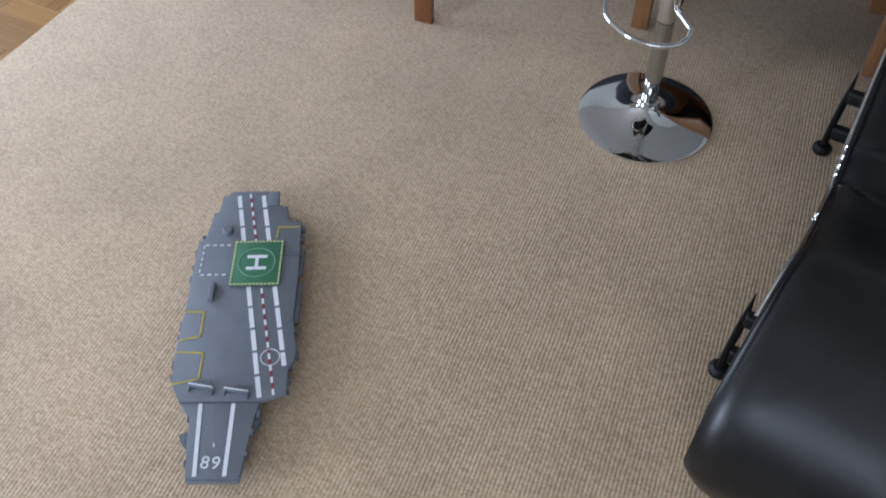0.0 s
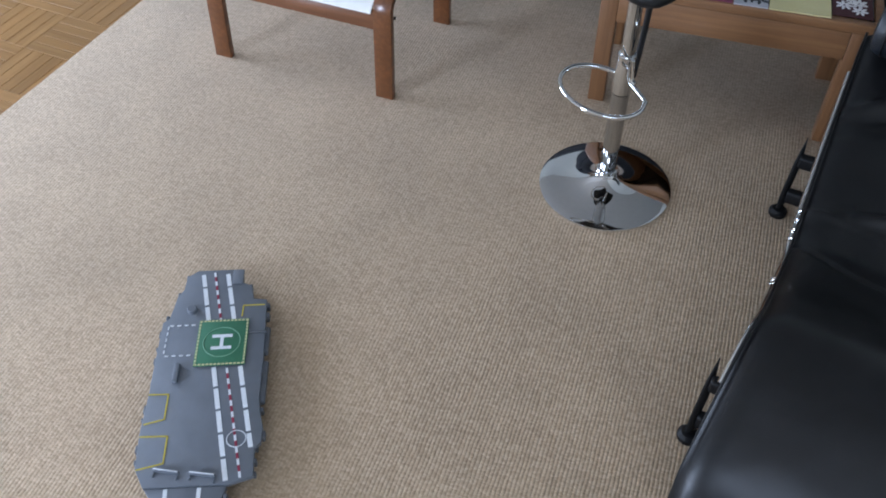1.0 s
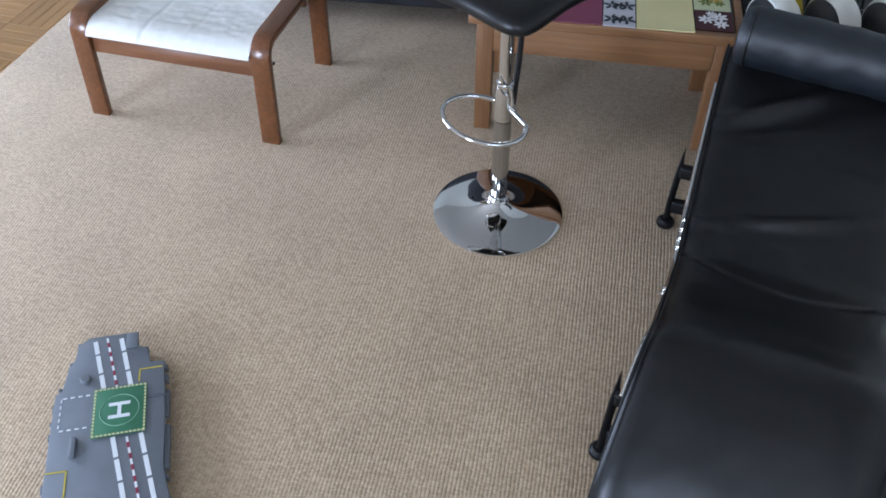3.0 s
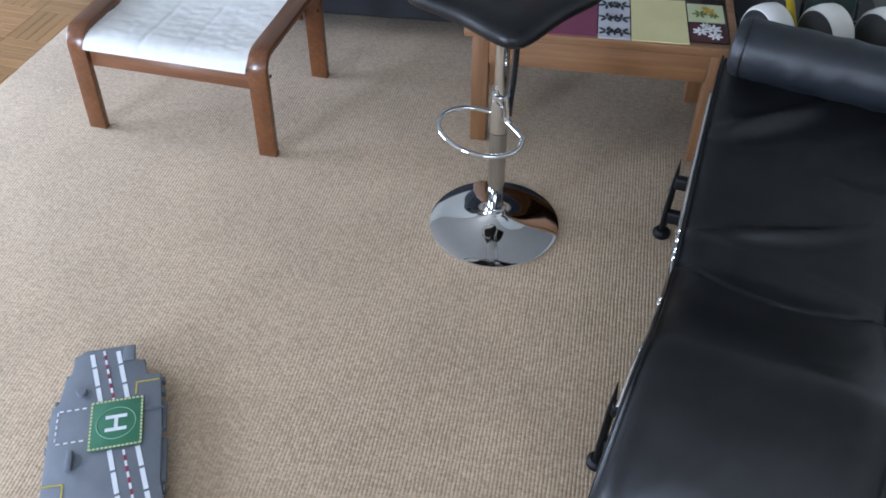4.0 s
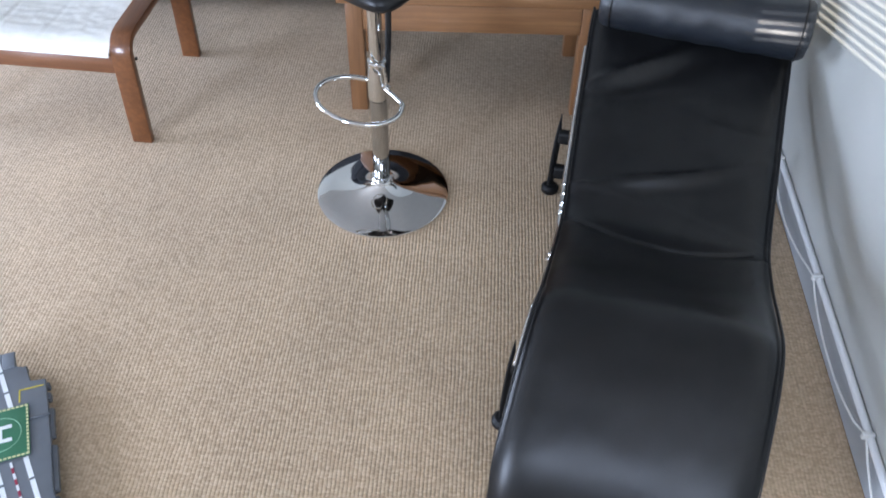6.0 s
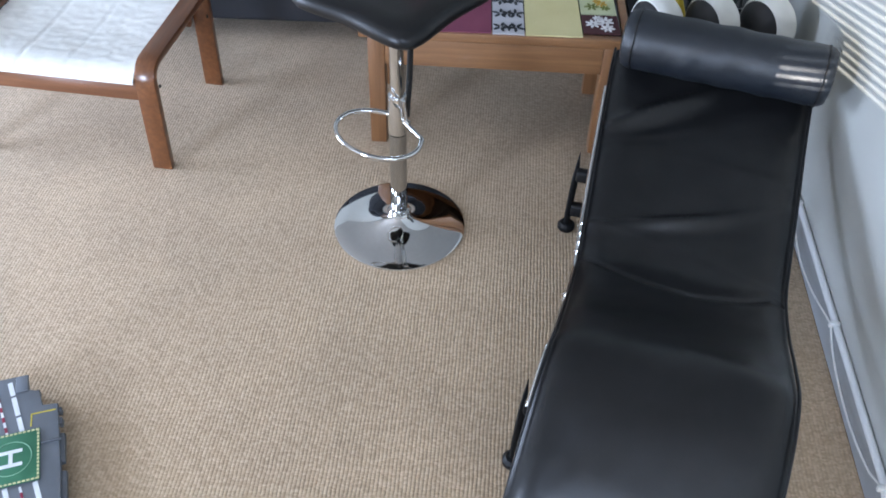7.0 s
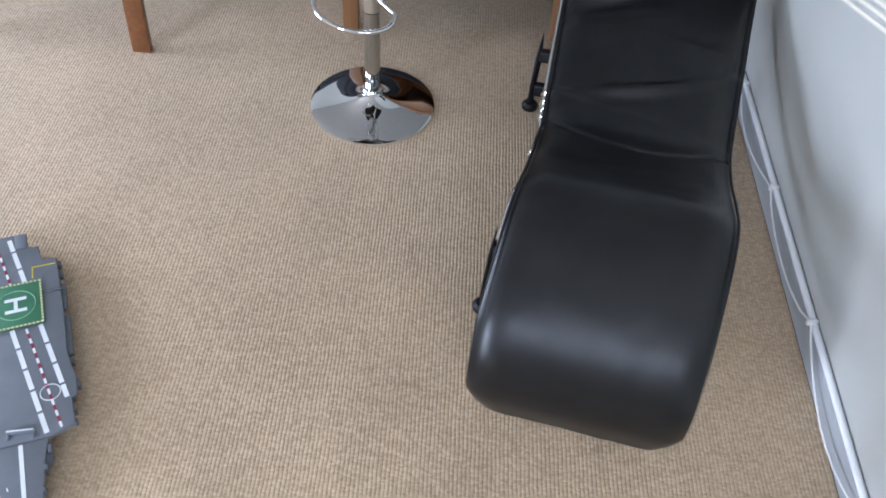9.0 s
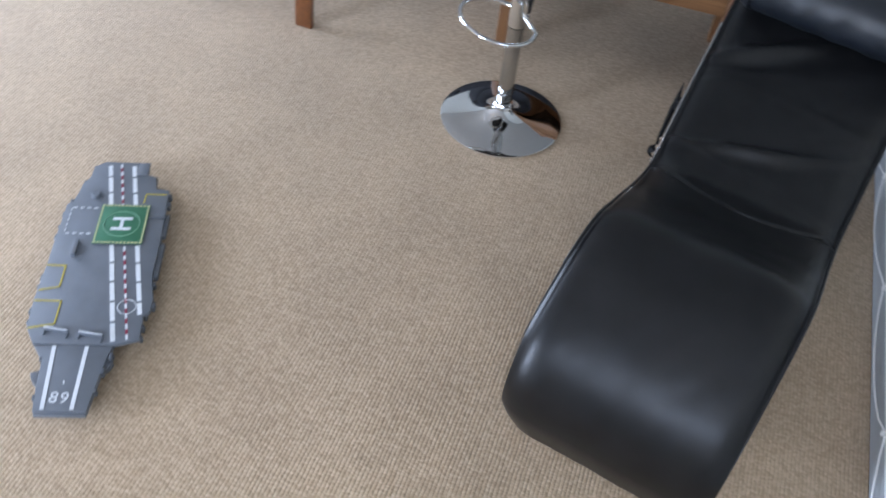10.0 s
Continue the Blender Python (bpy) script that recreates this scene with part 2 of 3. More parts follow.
def tube(points, radius, sides=12, closed=False, flat=1.0, bm=None):
    """A round bar along the points; flat squeezes it sideways. radius: a number or a function of 0 to 1."""
    out = bmesh.new() if bm is None else bm
    pts = [Vector(p) for p in points]
    n = len(pts)
    rings, up = [], None
    for i, p in enumerate(pts):
        ahead = (pts[(i + 1) % n] - pts[i - 1]) if closed else (pts[min(i + 1, n - 1)] - pts[max(i - 1, 0)])
        ahead.normalize()
        if up is None:
            up = ahead.orthogonal().normalized() if abs(ahead.z) > 0.9 else Vector((0, 0, 1))
        side = ahead.cross(up).normalized()
        up = side.cross(ahead).normalized()
        r = radius(i / max(n - 1, 1)) if callable(radius) else radius
        rings.append([out.verts.new(p + r * (math.cos(a) * side * flat + math.sin(a) * up)) for a in (2 * math.pi * k / sides for k in range(sides))])
    for i in range(n if closed else n - 1):
        a, b = rings[i], rings[(i + 1) % n]
        for k in range(sides):
            out.faces.new((a[k], a[(k + 1) % sides], b[(k + 1) % sides], b[k]))
    if not closed:
        out.faces.new(rings[0][::-1])
        out.faces.new(rings[-1])
    return out


def lathe(profile, sides=48, at=(0, 0, 0), bm=None):
    """A turned body from (radius, height) pairs, from the bottom up; closed at both ends."""
    out = bmesh.new() if bm is None else bm
    rings = []
    for r, z in profile:
        if r < 1e-5:
            rings.append([out.verts.new((at[0], at[1], at[2] + z))])
        else:
            rings.append([out.verts.new((at[0] + r * math.cos(a), at[1] + r * math.sin(a), at[2] + z)) for a in (2 * math.pi * k / sides for k in range(sides))])
    for a, b in zip(rings, rings[1:]):
        for k in range(sides):
            q = [a[k % len(a)], a[(k + 1) % len(a)], b[(k + 1) % len(b)], b[k % len(b)]]
            q = [v for i, v in enumerate(q) if v not in q[:i]]
            if len(q) > 2:
                out.faces.new(q)
    for ring in (rings[0], rings[-1]):
        if len(ring) > 2:
            out.faces.new(ring)
    return out


def cloth(width, depth, at=(0, 0, 0), thick=0.003, nx=24, ny=24, wave=0.0015, fringe=0.0):
    """A thin piece of cloth with slightly wavy face and edges."""
    bm = bmesh.new()
    rows = []
    for side in (1, 0):
        grid = []
        for j in range(ny + 1):
            line = []
            for i in range(nx + 1):
                x, y = (i / nx - 0.5) * width, (j / ny - 0.5) * depth
                w = noise.noise(Vector((x * 14 + at[0] * 9, y * 14 + at[1] * 9, 2.0)))
                ex = fringe * noise.noise(Vector((x * 30, 4.0, at[0]))) if j in (0, ny) else 0
                line.append(bm.verts.new((at[0] + x, at[1] + y + ex, at[2] + (thick if side else 0) + wave * (w + 1) * side)))
            grid.append(line)
        rows.append(grid)
        for j in range(ny):
            for i in range(nx):
                bm.faces.new((grid[j][i], grid[j][i + 1], grid[j + 1][i + 1], grid[j + 1][i]))
    a, b = rows
    rim = [(0, i) for i in range(nx)] + [(j, nx) for j in range(ny)] + [(ny, i) for i in range(nx, 0, -1)] + [(j, 0) for j in range(ny, 0, -1)]
    for (j, i), (k, l) in zip(rim, rim[1:] + rim[:1]):
        bm.faces.new((a[j][i], a[k][l], b[k][l], b[j][i]))
    return bm


# ---- the room ----
EAST = 1.245            # the painted wall beside the lounger, at y = 0
EAST_TURN = -3.06       # degrees
SOUTH, NORTH, WEST, HEIGHT = -4.2, 3.0, -4.6, 2.6


def east_x(y):
    return EAST + 0.0535 * y


def structure(name, bm, mat, label, category="wall", smooth=False):
    return tagged(part(name, bm, mat, None, "", smooth), label, category, "", "structure")


structure("floor", box((6.1, 7.4, 0.2), (-1.62, -0.6, -0.114), 0), PARQUET, "oak parquet floor under and beside the carpet", "floor")
carpet_edge = lambda y: -2.01 + 0.128 * y
rug = prism([(carpet_edge(-4.19), -4.19), (east_x(-4.19) - 0.013, -4.19), (east_x(2.9) - 0.013, 2.9), (carpet_edge(2.9), 2.9)], -0.011, 0.0, 0.004)
structure("carpet", rug, CARPET, "beige ribbed loop-pile carpet with a cut edge on parquet", "carpet", True)
east = box((0.2, 8.2, HEIGHT), (0.1, -0.7, HEIGHT / 2), 0)
bmesh.ops.transform(east, matrix=pose(EAST, 0, 0, 0, 0, EAST_TURN), verts=east.verts)
structure("wall_east", east, WALL, "off-white painted wall beside the black lounger")
# unseen opening, added so fill light reaches the far left of the carpet
WEST_FILL = (-0.9, 1.1, 0.08, 1.75)
west = bmesh.new()
for y0, y1, z0, z1 in ((-4.4, WEST_FILL[0], 0, HEIGHT), (WEST_FILL[1], 3.15, 0, HEIGHT), (WEST_FILL[0], WEST_FILL[1], 0, WEST_FILL[2]), (WEST_FILL[0], WEST_FILL[1], WEST_FILL[3], HEIGHT)):
    box((0.2, y1 - y0, z1 - z0), (WEST - 0.1, (y0 + y1) / 2, (z0 + z1) / 2), 0, bm=west)
structure("wall_west", west, WALL, "off-white painted wall with an added opening for fill light")
structure("wall_north", box((6.5, 0.2, HEIGHT), (-1.5, NORTH + 0.1, HEIGHT / 2), 0), WALL, "plain off-white painted wall behind the sofa")
structure("ceiling", box((6.7, 8.2, 0.15), (-1.6, -0.65, HEIGHT + 0.075), 0), CEILING, "plain white ceiling", "ceiling")
# south wall with a garden window and a high window with a blind
GARDEN = (-4.3, -3.2, 0.1, 2.2)
HIGH = (-1.04, 1.0, 1.785, 2.5)
south = bmesh.new()
for x0, x1, z0, z1 in ((-4.7, GARDEN[0], 0, HEIGHT), (GARDEN[1], HIGH[0], 0, HEIGHT), (HIGH[1], 1.5, 0, HEIGHT),
                       (GARDEN[0], GARDEN[1], 0, GARDEN[2]), (GARDEN[0], GARDEN[1], GARDEN[3], HEIGHT),
                       (HIGH[0], HIGH[1], 0, HIGH[2]), (HIGH[0], HIGH[1], HIGH[3], HEIGHT)):
    box((x1 - x0, 0.2, z1 - z0), ((x0 + x1) / 2, SOUTH - 0.1, (z0 + z1) / 2), 0, bm=south)
structure("wall_south", south, WALL, "off-white wall with a garden window and a high window")


def window(name, span, label, west=False):
    x0, x1, z0, z1 = span
    at = pose(WEST - 0.12, (x0 + x1) / 2, (z0 + z1) / 2, 0, 0, -90) if west else pose((x0 + x1) / 2, SOUTH - 0.12, (z0 + z1) / 2)
    w = tagged_at(new(name), at, label, "window", "", "structure")
    wide, high = x1 - x0, z1 - z0
    bm = bmesh.new()
    for s in (-1, 1):
        box((0.06, 0.06, high), (s * (wide / 2 - 0.03), 0, 0), 0.004, bm=bm)
        box((wide - 0.12, 0.06, 0.06), (0, 0, s * (high / 2 - 0.03)), 0.004, bm=bm)
    part("window_frame", bm, WHITE_PAINT, w)
    pane = part("pane", box((wide - 0.12, 0.006, high - 0.12), (0, 0.0, 0), 0), CLEAR, w)
    pane.visible_shadow = False
    part("window_sill", box((wide + 0.1, 0.2, 0.03), (0, 0.12, -high / 2 - 0.015), 0.006), WHITE_PAINT, w)
    return w


window("fill_window", WEST_FILL, "wide white-framed glass opening, added unseen for fill light", True)
window("window_1", GARDEN, "wide white-framed garden window with clear glass")
high_window = window("window_2", HIGH, "high white-framed window with a slatted blind")
blind = thing("venetian_blind", pose((HIGH[0] + HIGH[1]) / 2, SOUTH - 0.03, HIGH[3]), "white venetian blind with open narrow slats in the window", "blind")
part("head_rail", box((2.0, 0.04, 0.04), (0, 0, -0.022), 0.003), WHITE_PAINT, blind)
slat = mesh_from(box((2.0, 0.0158, 0.0012), (0, 0, 0), 0, (-76, 0, 0)), "slat", WHITE_PAINT, False)
for i in range(27):
    s = new("slat", slat)
    s.parent, s.location = blind, (0, 0, -0.06 - 0.0245 * i)
# ground outside, and an unseen screen keeping sun off garden window and west opening
structure("ground", box((90, 90, 0.2), (0, 0, -0.35), 0), GRASS, "garden ground all round the room", "ground")
structure("garden_wall", box((0.2, 7.4, 4.2), (-7.2, -2.7, 1.95), 0.02, bm=box((4.3, 0.2, 4.2), (-5.15, -6.6, 1.95), 0.02)), SCREEN, "plain unseen screen added outside to block the sun")

# skirting with a rounded top bead
skirting = thing("baseboard", pose(EAST, 0, 0, 0, 0, EAST_TURN), "grey-white painted baseboard with a rounded white top bead", "baseboard", "", "structure")
part("board", box((0.014, 6.0, 0.10), (-0.007, 0, 0.05), 0.002), SKIRT_PAINT, skirting)
part("bead", tube([(-0.011, -3.0, 0.103), (-0.011, 3.0, 0.103)], 0.0095, 12), WHITE_PAINT, skirting, "rounded white bead")

# thin white cable tied to the bead, sagging between the ties
cable = thing("cable", pose(EAST, 0, 0, 0, 0, EAST_TURN), "thin white cable tied along the baseboard, sagging between ties", "cable")
ties = [1.55, 1.05, 0.55, 0.05, -0.45, -0.95, -1.5, -2.0]
loop = []
for a, b in zip(ties, ties[1:]):
    for k in range(10):
        t = k / 10
        sag = math.sin(math.pi * t) ** 0.8
        loop.append((-0.024 - 0.012 * sag - 0.004 * math.sin(9 * a + 5 * t), a + (b - a) * t, 0.108 - (0.062 if a < -0.9 else 0.046) * sag))
part("cord", tube(loop, 0.0027, 8), WHITE_PLASTIC, cable)
for y in ties:
    part("tie", box((0.03, 0.012, 0.02), (-0.017, y, 0.107), 0.004), WHITE_PLASTIC, cable, "small white clip")


# ---- chrome bar stool ----
def bar_stool():
    st = thing("bar_stool", pose(0.001, -0.007, 0), "chrome bar stool with black padded square seat on round foot", "stool")
    part("base", lathe([(0.0, 0.0), (0.2, 0.0), (0.2045, 0.004), (0.2035, 0.008), (0.197, 0.0105), (0.163, 0.0135), (0.12, 0.0185), (0.085, 0.027),
                        (0.06, 0.038), (0.045, 0.048), (0.036, 0.056), (0.033, 0.06), (0.0, 0.06)], 96), CHROME, st, "mirror-bright round trumpet foot")
    part("collar", lathe([(0.02, 0.058), (0.034, 0.058), (0.036, 0.063), (0.032, 0.067), (0.034, 0.071), (0.031, 0.076), (0.02, 0.078)], 48), CHROME, st)
    part("column", lathe([(0.02, 0.07), (0.0255, 0.07), (0.0255, 0.362), (0.02, 0.362)], 40), BRUSHED, st, "satin worn chrome column")
    part("footrest_sleeve", lathe([(0.02, 0.366), (0.0275, 0.366), (0.0275, 0.41), (0.0245, 0.47), (0.0225, 0.492), (0.018, 0.494)], 40), CHROME, st)
    part("sleeve_ring", lathe([(0.018, 0.48), (0.0255, 0.48), (0.0265, 0.484), (0.0255, 0.489), (0.018, 0.489)], 40), CHROME, st)
    part("gas_lift", lathe([(0.01, 0.49), (0.0195, 0.49), (0.0195, 0.765), (0.01, 0.765)], 32), CHROME, st)
    ring = []
    for k in range(30):
        a = radians(62 + 326 * k / 29)
        p = Vector((0.126 * math.cos(a), 0.086 * math.sin(a), 0))
        p.rotate(Euler((0, 0, radians(-24))))
        ring.append((p.x - 0.049, p.y - 0.074, 0.408 + 0.26 * (p.y - 0.0) * 0.5))
    ring = [(0.0, 0.0, 0.425)] + ring + [(0.012, -0.006, 0.41)]
    part("footrest", tube(spline(ring, 3), 0.0072, 12), CHROME, st, "bent chrome footrest loop")
    part("footrest_riser", tube(spline([(0.02, -0.02, 0.484), (0.024, -0.021, 0.45), (0.027, -0.021, 0.41), (0.045, -0.03, 0.392)], 5), 0.0055, 10), CHROME, st, "chrome rod beside the sleeve")
    part("lever", tube(spline([(0.02, 0.05, 0.775), (0.034, 0.046, 0.765), (0.036, 0.044, 0.73), (0.033, 0.038, 0.55), (0.024, 0.026, 0.40)], 5), 0.0085, 10), BLACK_PLASTIC, st, "black lift lever")
    part("seat_plate", box((0.17, 0.17, 0.02), (0, 0, 0.773), 0.006, (0, 0, 55)), BLACK_METAL, st)
    # padded seat: a rounded square with drooping corners
    bm = bmesh.new()
    rings = []
    for k, (grow, z) in enumerate(((0.0, 0.782), (0.9, 0.782), (0.975, 0.787), (1.0, 0.797), (0.995, 0.81), (0.965, 0.822), (0.90, 0.829), (0.6, 0.826), (0.0, 0.824))):
        ring = []
        for i in range(72):
            a = 2 * math.pi * i / 72
            c, s = math.cos(a), math.sin(a)
            r = 0.201 / (abs(c) ** 8 + abs(s) ** 8) ** (1 / 8) * (1 - 0.022 * (1 + math.cos(4 * a)))
            x, y = r * c * grow, r * s * grow
            d = math.hypot(x, y)
            ring.append(bm.verts.new((x, y, z - 0.10 * max(0, d - 0.16) ** 1.0 * 0.4)) if grow else None)
        rings.append(ring if grow else [bm.verts.new((0, 0, z))])
    for a, b in zip(rings, rings[1:]):
        for i in range(72):
            q = [a[i % len(a)], a[(i + 1) % len(a)], b[(i + 1) % len(b)], b[i % len(b)]]
            q = [v for n, v in enumerate(q) if v not in q[:n]]
            bm.faces.new(q)
    bmesh.ops.rotate(bm, verts=bm.verts, matrix=Matrix.Rotation(radians(55), 3, "Z"))
    part("seat", bm, LEATHER, st, "black leatherette padded seat")
    return st


bar_stool()


# ---- printed landing pads ----
def landing_pad(m, label, green, wide=0.134, deep=0.15, border=INK_WHITE):
    pad = thing("landing_pad", m, label, "landing pad", "printed landing pads")
    part("sheet", box((wide, deep, 0.0022), (0, 0, 0.0012), 0.0005), green, pad)
    dash = mesh_from(box((0.0068, 0.0046, 0.0006), (0, 0, 0), 0), "border_dash", border, False)
    for s in (-1, 1):
        for i in range(13):
            d = new("border_dash", dash)
            d.parent, d.location = pad, ((i / 12 - 0.5) * (wide - 0.012), s * (deep / 2 - 0.004), 0.0026)
        for i in range(14):
            d = new("border_dash", dash)
            d.parent, d.matrix_local = pad, pose(s * (wide / 2 - 0.004), (i / 13 - 0.5) * (deep - 0.012), 0.0026, 0, 0, 90)
    part("circle", tube([(0.047 * math.cos(a), 0.047 * math.sin(a), 0.0024) for a in (2 * math.pi * k / 48 for k in range(48))], 0.0011, 6, True), PAD_RING, pad)
    bm = bmesh.new()
    for y in (-0.019, 0.019):
        box((0.052, 0.0095, 0.0008), (0, y, 0.0028), 0, bm=bm)
    box((0.009, 0.03, 0.0008), (0, 0, 0.0028), 0, bm=bm)
    part("letter_h", bm, INK_WHITE, pad, "white capital H lying sideways")
    return pad


# ---- toy aircraft carrier ----
SHIP = Matrix.Translation((-0.959, -0.712, 0)) @ Matrix.Rotation(math.atan2(-0.944, 0.329), 4, "Z")
DECK = 0.062            # in the ship's own frame x runs to the bow and y to its left, so starboard of the picture is y < 0 below


def carrier():
    ship = thing("toy_aircraft_carrier", SHIP, "grey plastic toy aircraft carrier with printed runways on the carpet", "toy ship")
    deck = [(0.0, -0.062), (0.0, 0.06), (0.05, 0.066), (0.062, 0.09), (0.108, 0.098), (0.113, 0.134), (0.3, 0.141), (0.43, 0.141), (0.475, 0.148),
            (0.515, 0.157), (0.555, 0.155), (0.57, 0.142), (0.642, 0.145), (0.66, 0.088), (0.66, -0.102), (0.612, -0.128), (0.52, -0.134), (0.4, -0.131),
            (0.33, -0.132), (0.18, -0.132), (0.168, -0.118), (0.135, -0.112), (0.095, -0.107), (0.068, -0.093), (0.022, -0.09)]
    part("deck", prism(deck, DECK - 0.012, DECK, 0.002), SHIP_GREY, ship, "grey flight deck")
    hull = [(0.015, -0.05), (0.015, 0.05), (0.12, 0.09), (0.5, 0.1), (0.64, 0.07), (0.77, 0.05), (0.8, 0.03), (0.8, -0.03), (0.77, -0.05), (0.62, -0.09), (0.4, -0.1), (0.12, -0.085)]
    part("hull", prism(hull, 0.0, DECK - 0.0125), SHIP_DARK, ship, "dark grey hull")
    bow = [(0.661, 0.086), (0.7, 0.078), (0.75, 0.072), (0.848, 0.063), (0.848, -0.056), (0.786, -0.064), (0.706, -0.07), (0.661, -0.1)]
    part("bow_deck", prism(bow, DECK - 0.02, DECK - 0.004, 0.002), SHIP_GREY, ship, "tapering bow ramp")
    part("bow_lip", box((0.01, 0.117, 0.012), (0.8505, 0.0035, DECK - 0.016), 0.003), SHIP_GREY, ship)
    for v, u0, u1, k in ((-0.083, 0.725, 0.785, 0), (0.084, 0.69, 0.745, 1)):
        part("sponson", prism([(u0, v * 0.75), (u0 + 0.012, v * 1.1), (u0 + 0.03, v * 1.02), (u1, v * 0.72)], DECK - 0.03, DECK - 0.012, 0.003), SHIP_DARK, ship)
    for u0, u1, v in ((0.2, 0.29, 0.146), (0.31, 0.44, 0.15)):
        part("gallery", prism([(u0, v - 0.012), (u0 + 0.004, v + 0.003), (u1 - 0.004, v + 0.003), (u1, v - 0.012)], DECK - 0.02, DECK - 0.007, 0.002), SHIP_DARK, ship)
    for u, v, w in ((0.56, 0.146, 0.018), (0.69, 0.088, 0.02), (0.5, -0.128, 0.012), (0.37, -0.131, 0.014), (0.16, -0.125, 0.012), (0.06, 0.087, 0.014),
                    (0.215, -0.134, 0.02), (0.262, -0.135, 0.01), (0.3, -0.135, 0.018), (0.445, -0.135, 0.022), (0.475, -0.136, 0.01), (0.555, -0.135, 0.02), (0.59, -0.132, 0.012),
                    (0.02, -0.09, 0.016), (0.085, -0.105, 0.02), (0.13, 0.139, 0.014), (0.165, 0.141, 0.02), (0.46, 0.15, 0.012), (0.53, 0.16, 0.02), (0.6, 0.146, 0.014), (0.632, 0.147, 0.01),
                    (0.735, 0.077, 0.016), (0.79, 0.071, 0.012), (0.7, -0.074, 0.012), (0.81, -0.063, 0.014)):
        part("bracket", box((w, 0.009, 0.02), (u, v - math.copysign(0.0015, v), DECK - 0.014), 0.002), SHIP_DARK, ship)
    part("bollard", lathe([(0.0, 0.0), (0.0135, 0.0), (0.0135, 0.007), (0.011, 0.0105), (0.0, 0.0105)], 20, (0.143, -0.06, DECK)), SHIP_GREY, ship)
    part("locker", box((0.056, 0.014, 0.012), (0.348, -0.072, DECK + 0.005), 0.002), SHIP_GREY, ship)
    part("island_slot", box((0.006, 0.05, 0.006), (0.225, 0.118, DECK + 0.001), 0.001), SHIP_DARK, ship)
    part("stern_step", box((0.05, 0.03, 0.006), (0.03, 0.05, DECK + 0.002), 0.002), SHIP_GREY, ship)
    for u, v, turn in ((0.625, -0.053, 79), (0.637, 0.031, 80)):
        b = part("blast_barrier", box((0.062, 0.006, 0.012), (0, 0, 0.008), 0.002), SHIP_GREY, ship, "raised pale-edged barrier")
        b.matrix_local = pose(u, v, DECK, 0, 0, turn)
        part("barrier_edge", box((0.058, 0.0025, 0.0025), (0, 0, 0.0148), 0.0005), INK_WHITE, b)
        for s in (-1, 1):
            part("barrier_foot", box((0.005, 0.014, 0.006), (s * 0.028, -0.008, 0.003), 0.001), SHIP_GREY, b)

    def mark(name, u, v, long, wide, turn, mat, z=DECK):
        bm = box((long, wide, 0.0009), (0, 0, 0), 0)
        p = part(name, bm, mat, ship, "", False)
        p.matrix_local = pose(u, v, z + 0.0007, 0, 0, turn)

    lean = math.degrees(math.atan2(0.132, 0.636))
    for v0, wide in ((-0.047, 0.0115), (0.0195, 0.0115)):
        u, stop = 0.014, 0.655 if v0 < 0 else 0.57
        while u < stop - 0.01:
            long = min(0.05 if u < 0.02 else 0.066, stop - u)
            mid = u + long / 2
            if not (0.17 < mid < 0.34):
                mark("runway_line", mid, v0 + 0.2055 * (mid - 0.014), long - 0.006, wide, lean, INK_WHITE)
            u += long
    for i in range(40):
        mid = 0.018 + 0.0163 * i
        if mid < 0.648 and not (0.182 < mid < 0.34):
            mark("centre_dash", mid, -0.0155 + 0.2085 * (mid - 0.014), 0.0162, 0.0058, lean, INK_WHITE if i % 2 == 0 else INK_RED)
    for i in range(8):
        mark("parking_dash", 0.193 if i < 4 else 0.291, -0.106 + 0.0185 * (i % 4), 0.004, 0.01, 0, INK_WHITE)
    for i in range(5):
        mark("parking_dash", 0.2 + 0.0195 * i, -0.114, 0.01, 0.0035, 0, INK_WHITE)

    def line(points, wide, mat, z=DECK):
        for (a, b), (c, d) in zip(points, points[1:]):
            mark("painted_line", (a + c) / 2, (b + d) / 2, math.hypot(c - a, d - b) + wide * 0.8, wide, math.degrees(math.atan2(d - b, c - a)), mat, z)

    line([(0.407, -0.128), (0.408, -0.082), (0.48, -0.081), (0.492, -0.127)], 0.0034, INK_YELLOW)
    line([(0.526, -0.13), (0.527, -0.066), (0.6, -0.065), (0.614, -0.124)], 0.0034, INK_YELLOW)
    line([(0.168, 0.073), (0.132, 0.074), (0.132, 0.129)], 0.0032, INK_YELLOW)
    part("circle", tube([(0.542 + 0.0225 * math.cos(a), 0.097 + 0.0225 * math.sin(a), DECK + 0.0006) for a in (2 * math.pi * k / 32 for k in range(32))], 0.0012, 6, True), INK_WHITE, ship)
    line([(0.668, -0.05), (0.84, -0.036)], 0.0095, INK_WHITE, DECK - 0.004)
    line([(0.668, 0.026), (0.84, 0.03)], 0.0095, INK_WHITE, DECK - 0.004)
    mark("painted_line", 0.769, -0.004, 0.009, 0.003, 10, INK_WHITE, DECK - 0.004)
    text = bpy.data.curves.new("number", "FONT")
    text.body, text.size, text.align_x, text.align_y, text.space_character, text.extrude = "89", 0.042, "CENTER", "CENTER", 1.15, 0.0004
    tmp = new("number", text)
    me = bpy.data.meshes.new_from_object(tmp.evaluated_get(bpy.context.evaluated_depsgraph_get()))
    bpy.data.objects.remove(tmp)
    me.materials.clear()
    me.materials.append(INK_WHITE)
    num = new("deck_number", me)
    num.parent, num.matrix_local = ship, pose(0.813, -0.005, DECK - 0.0034, 0, 0, 86)
    return ship


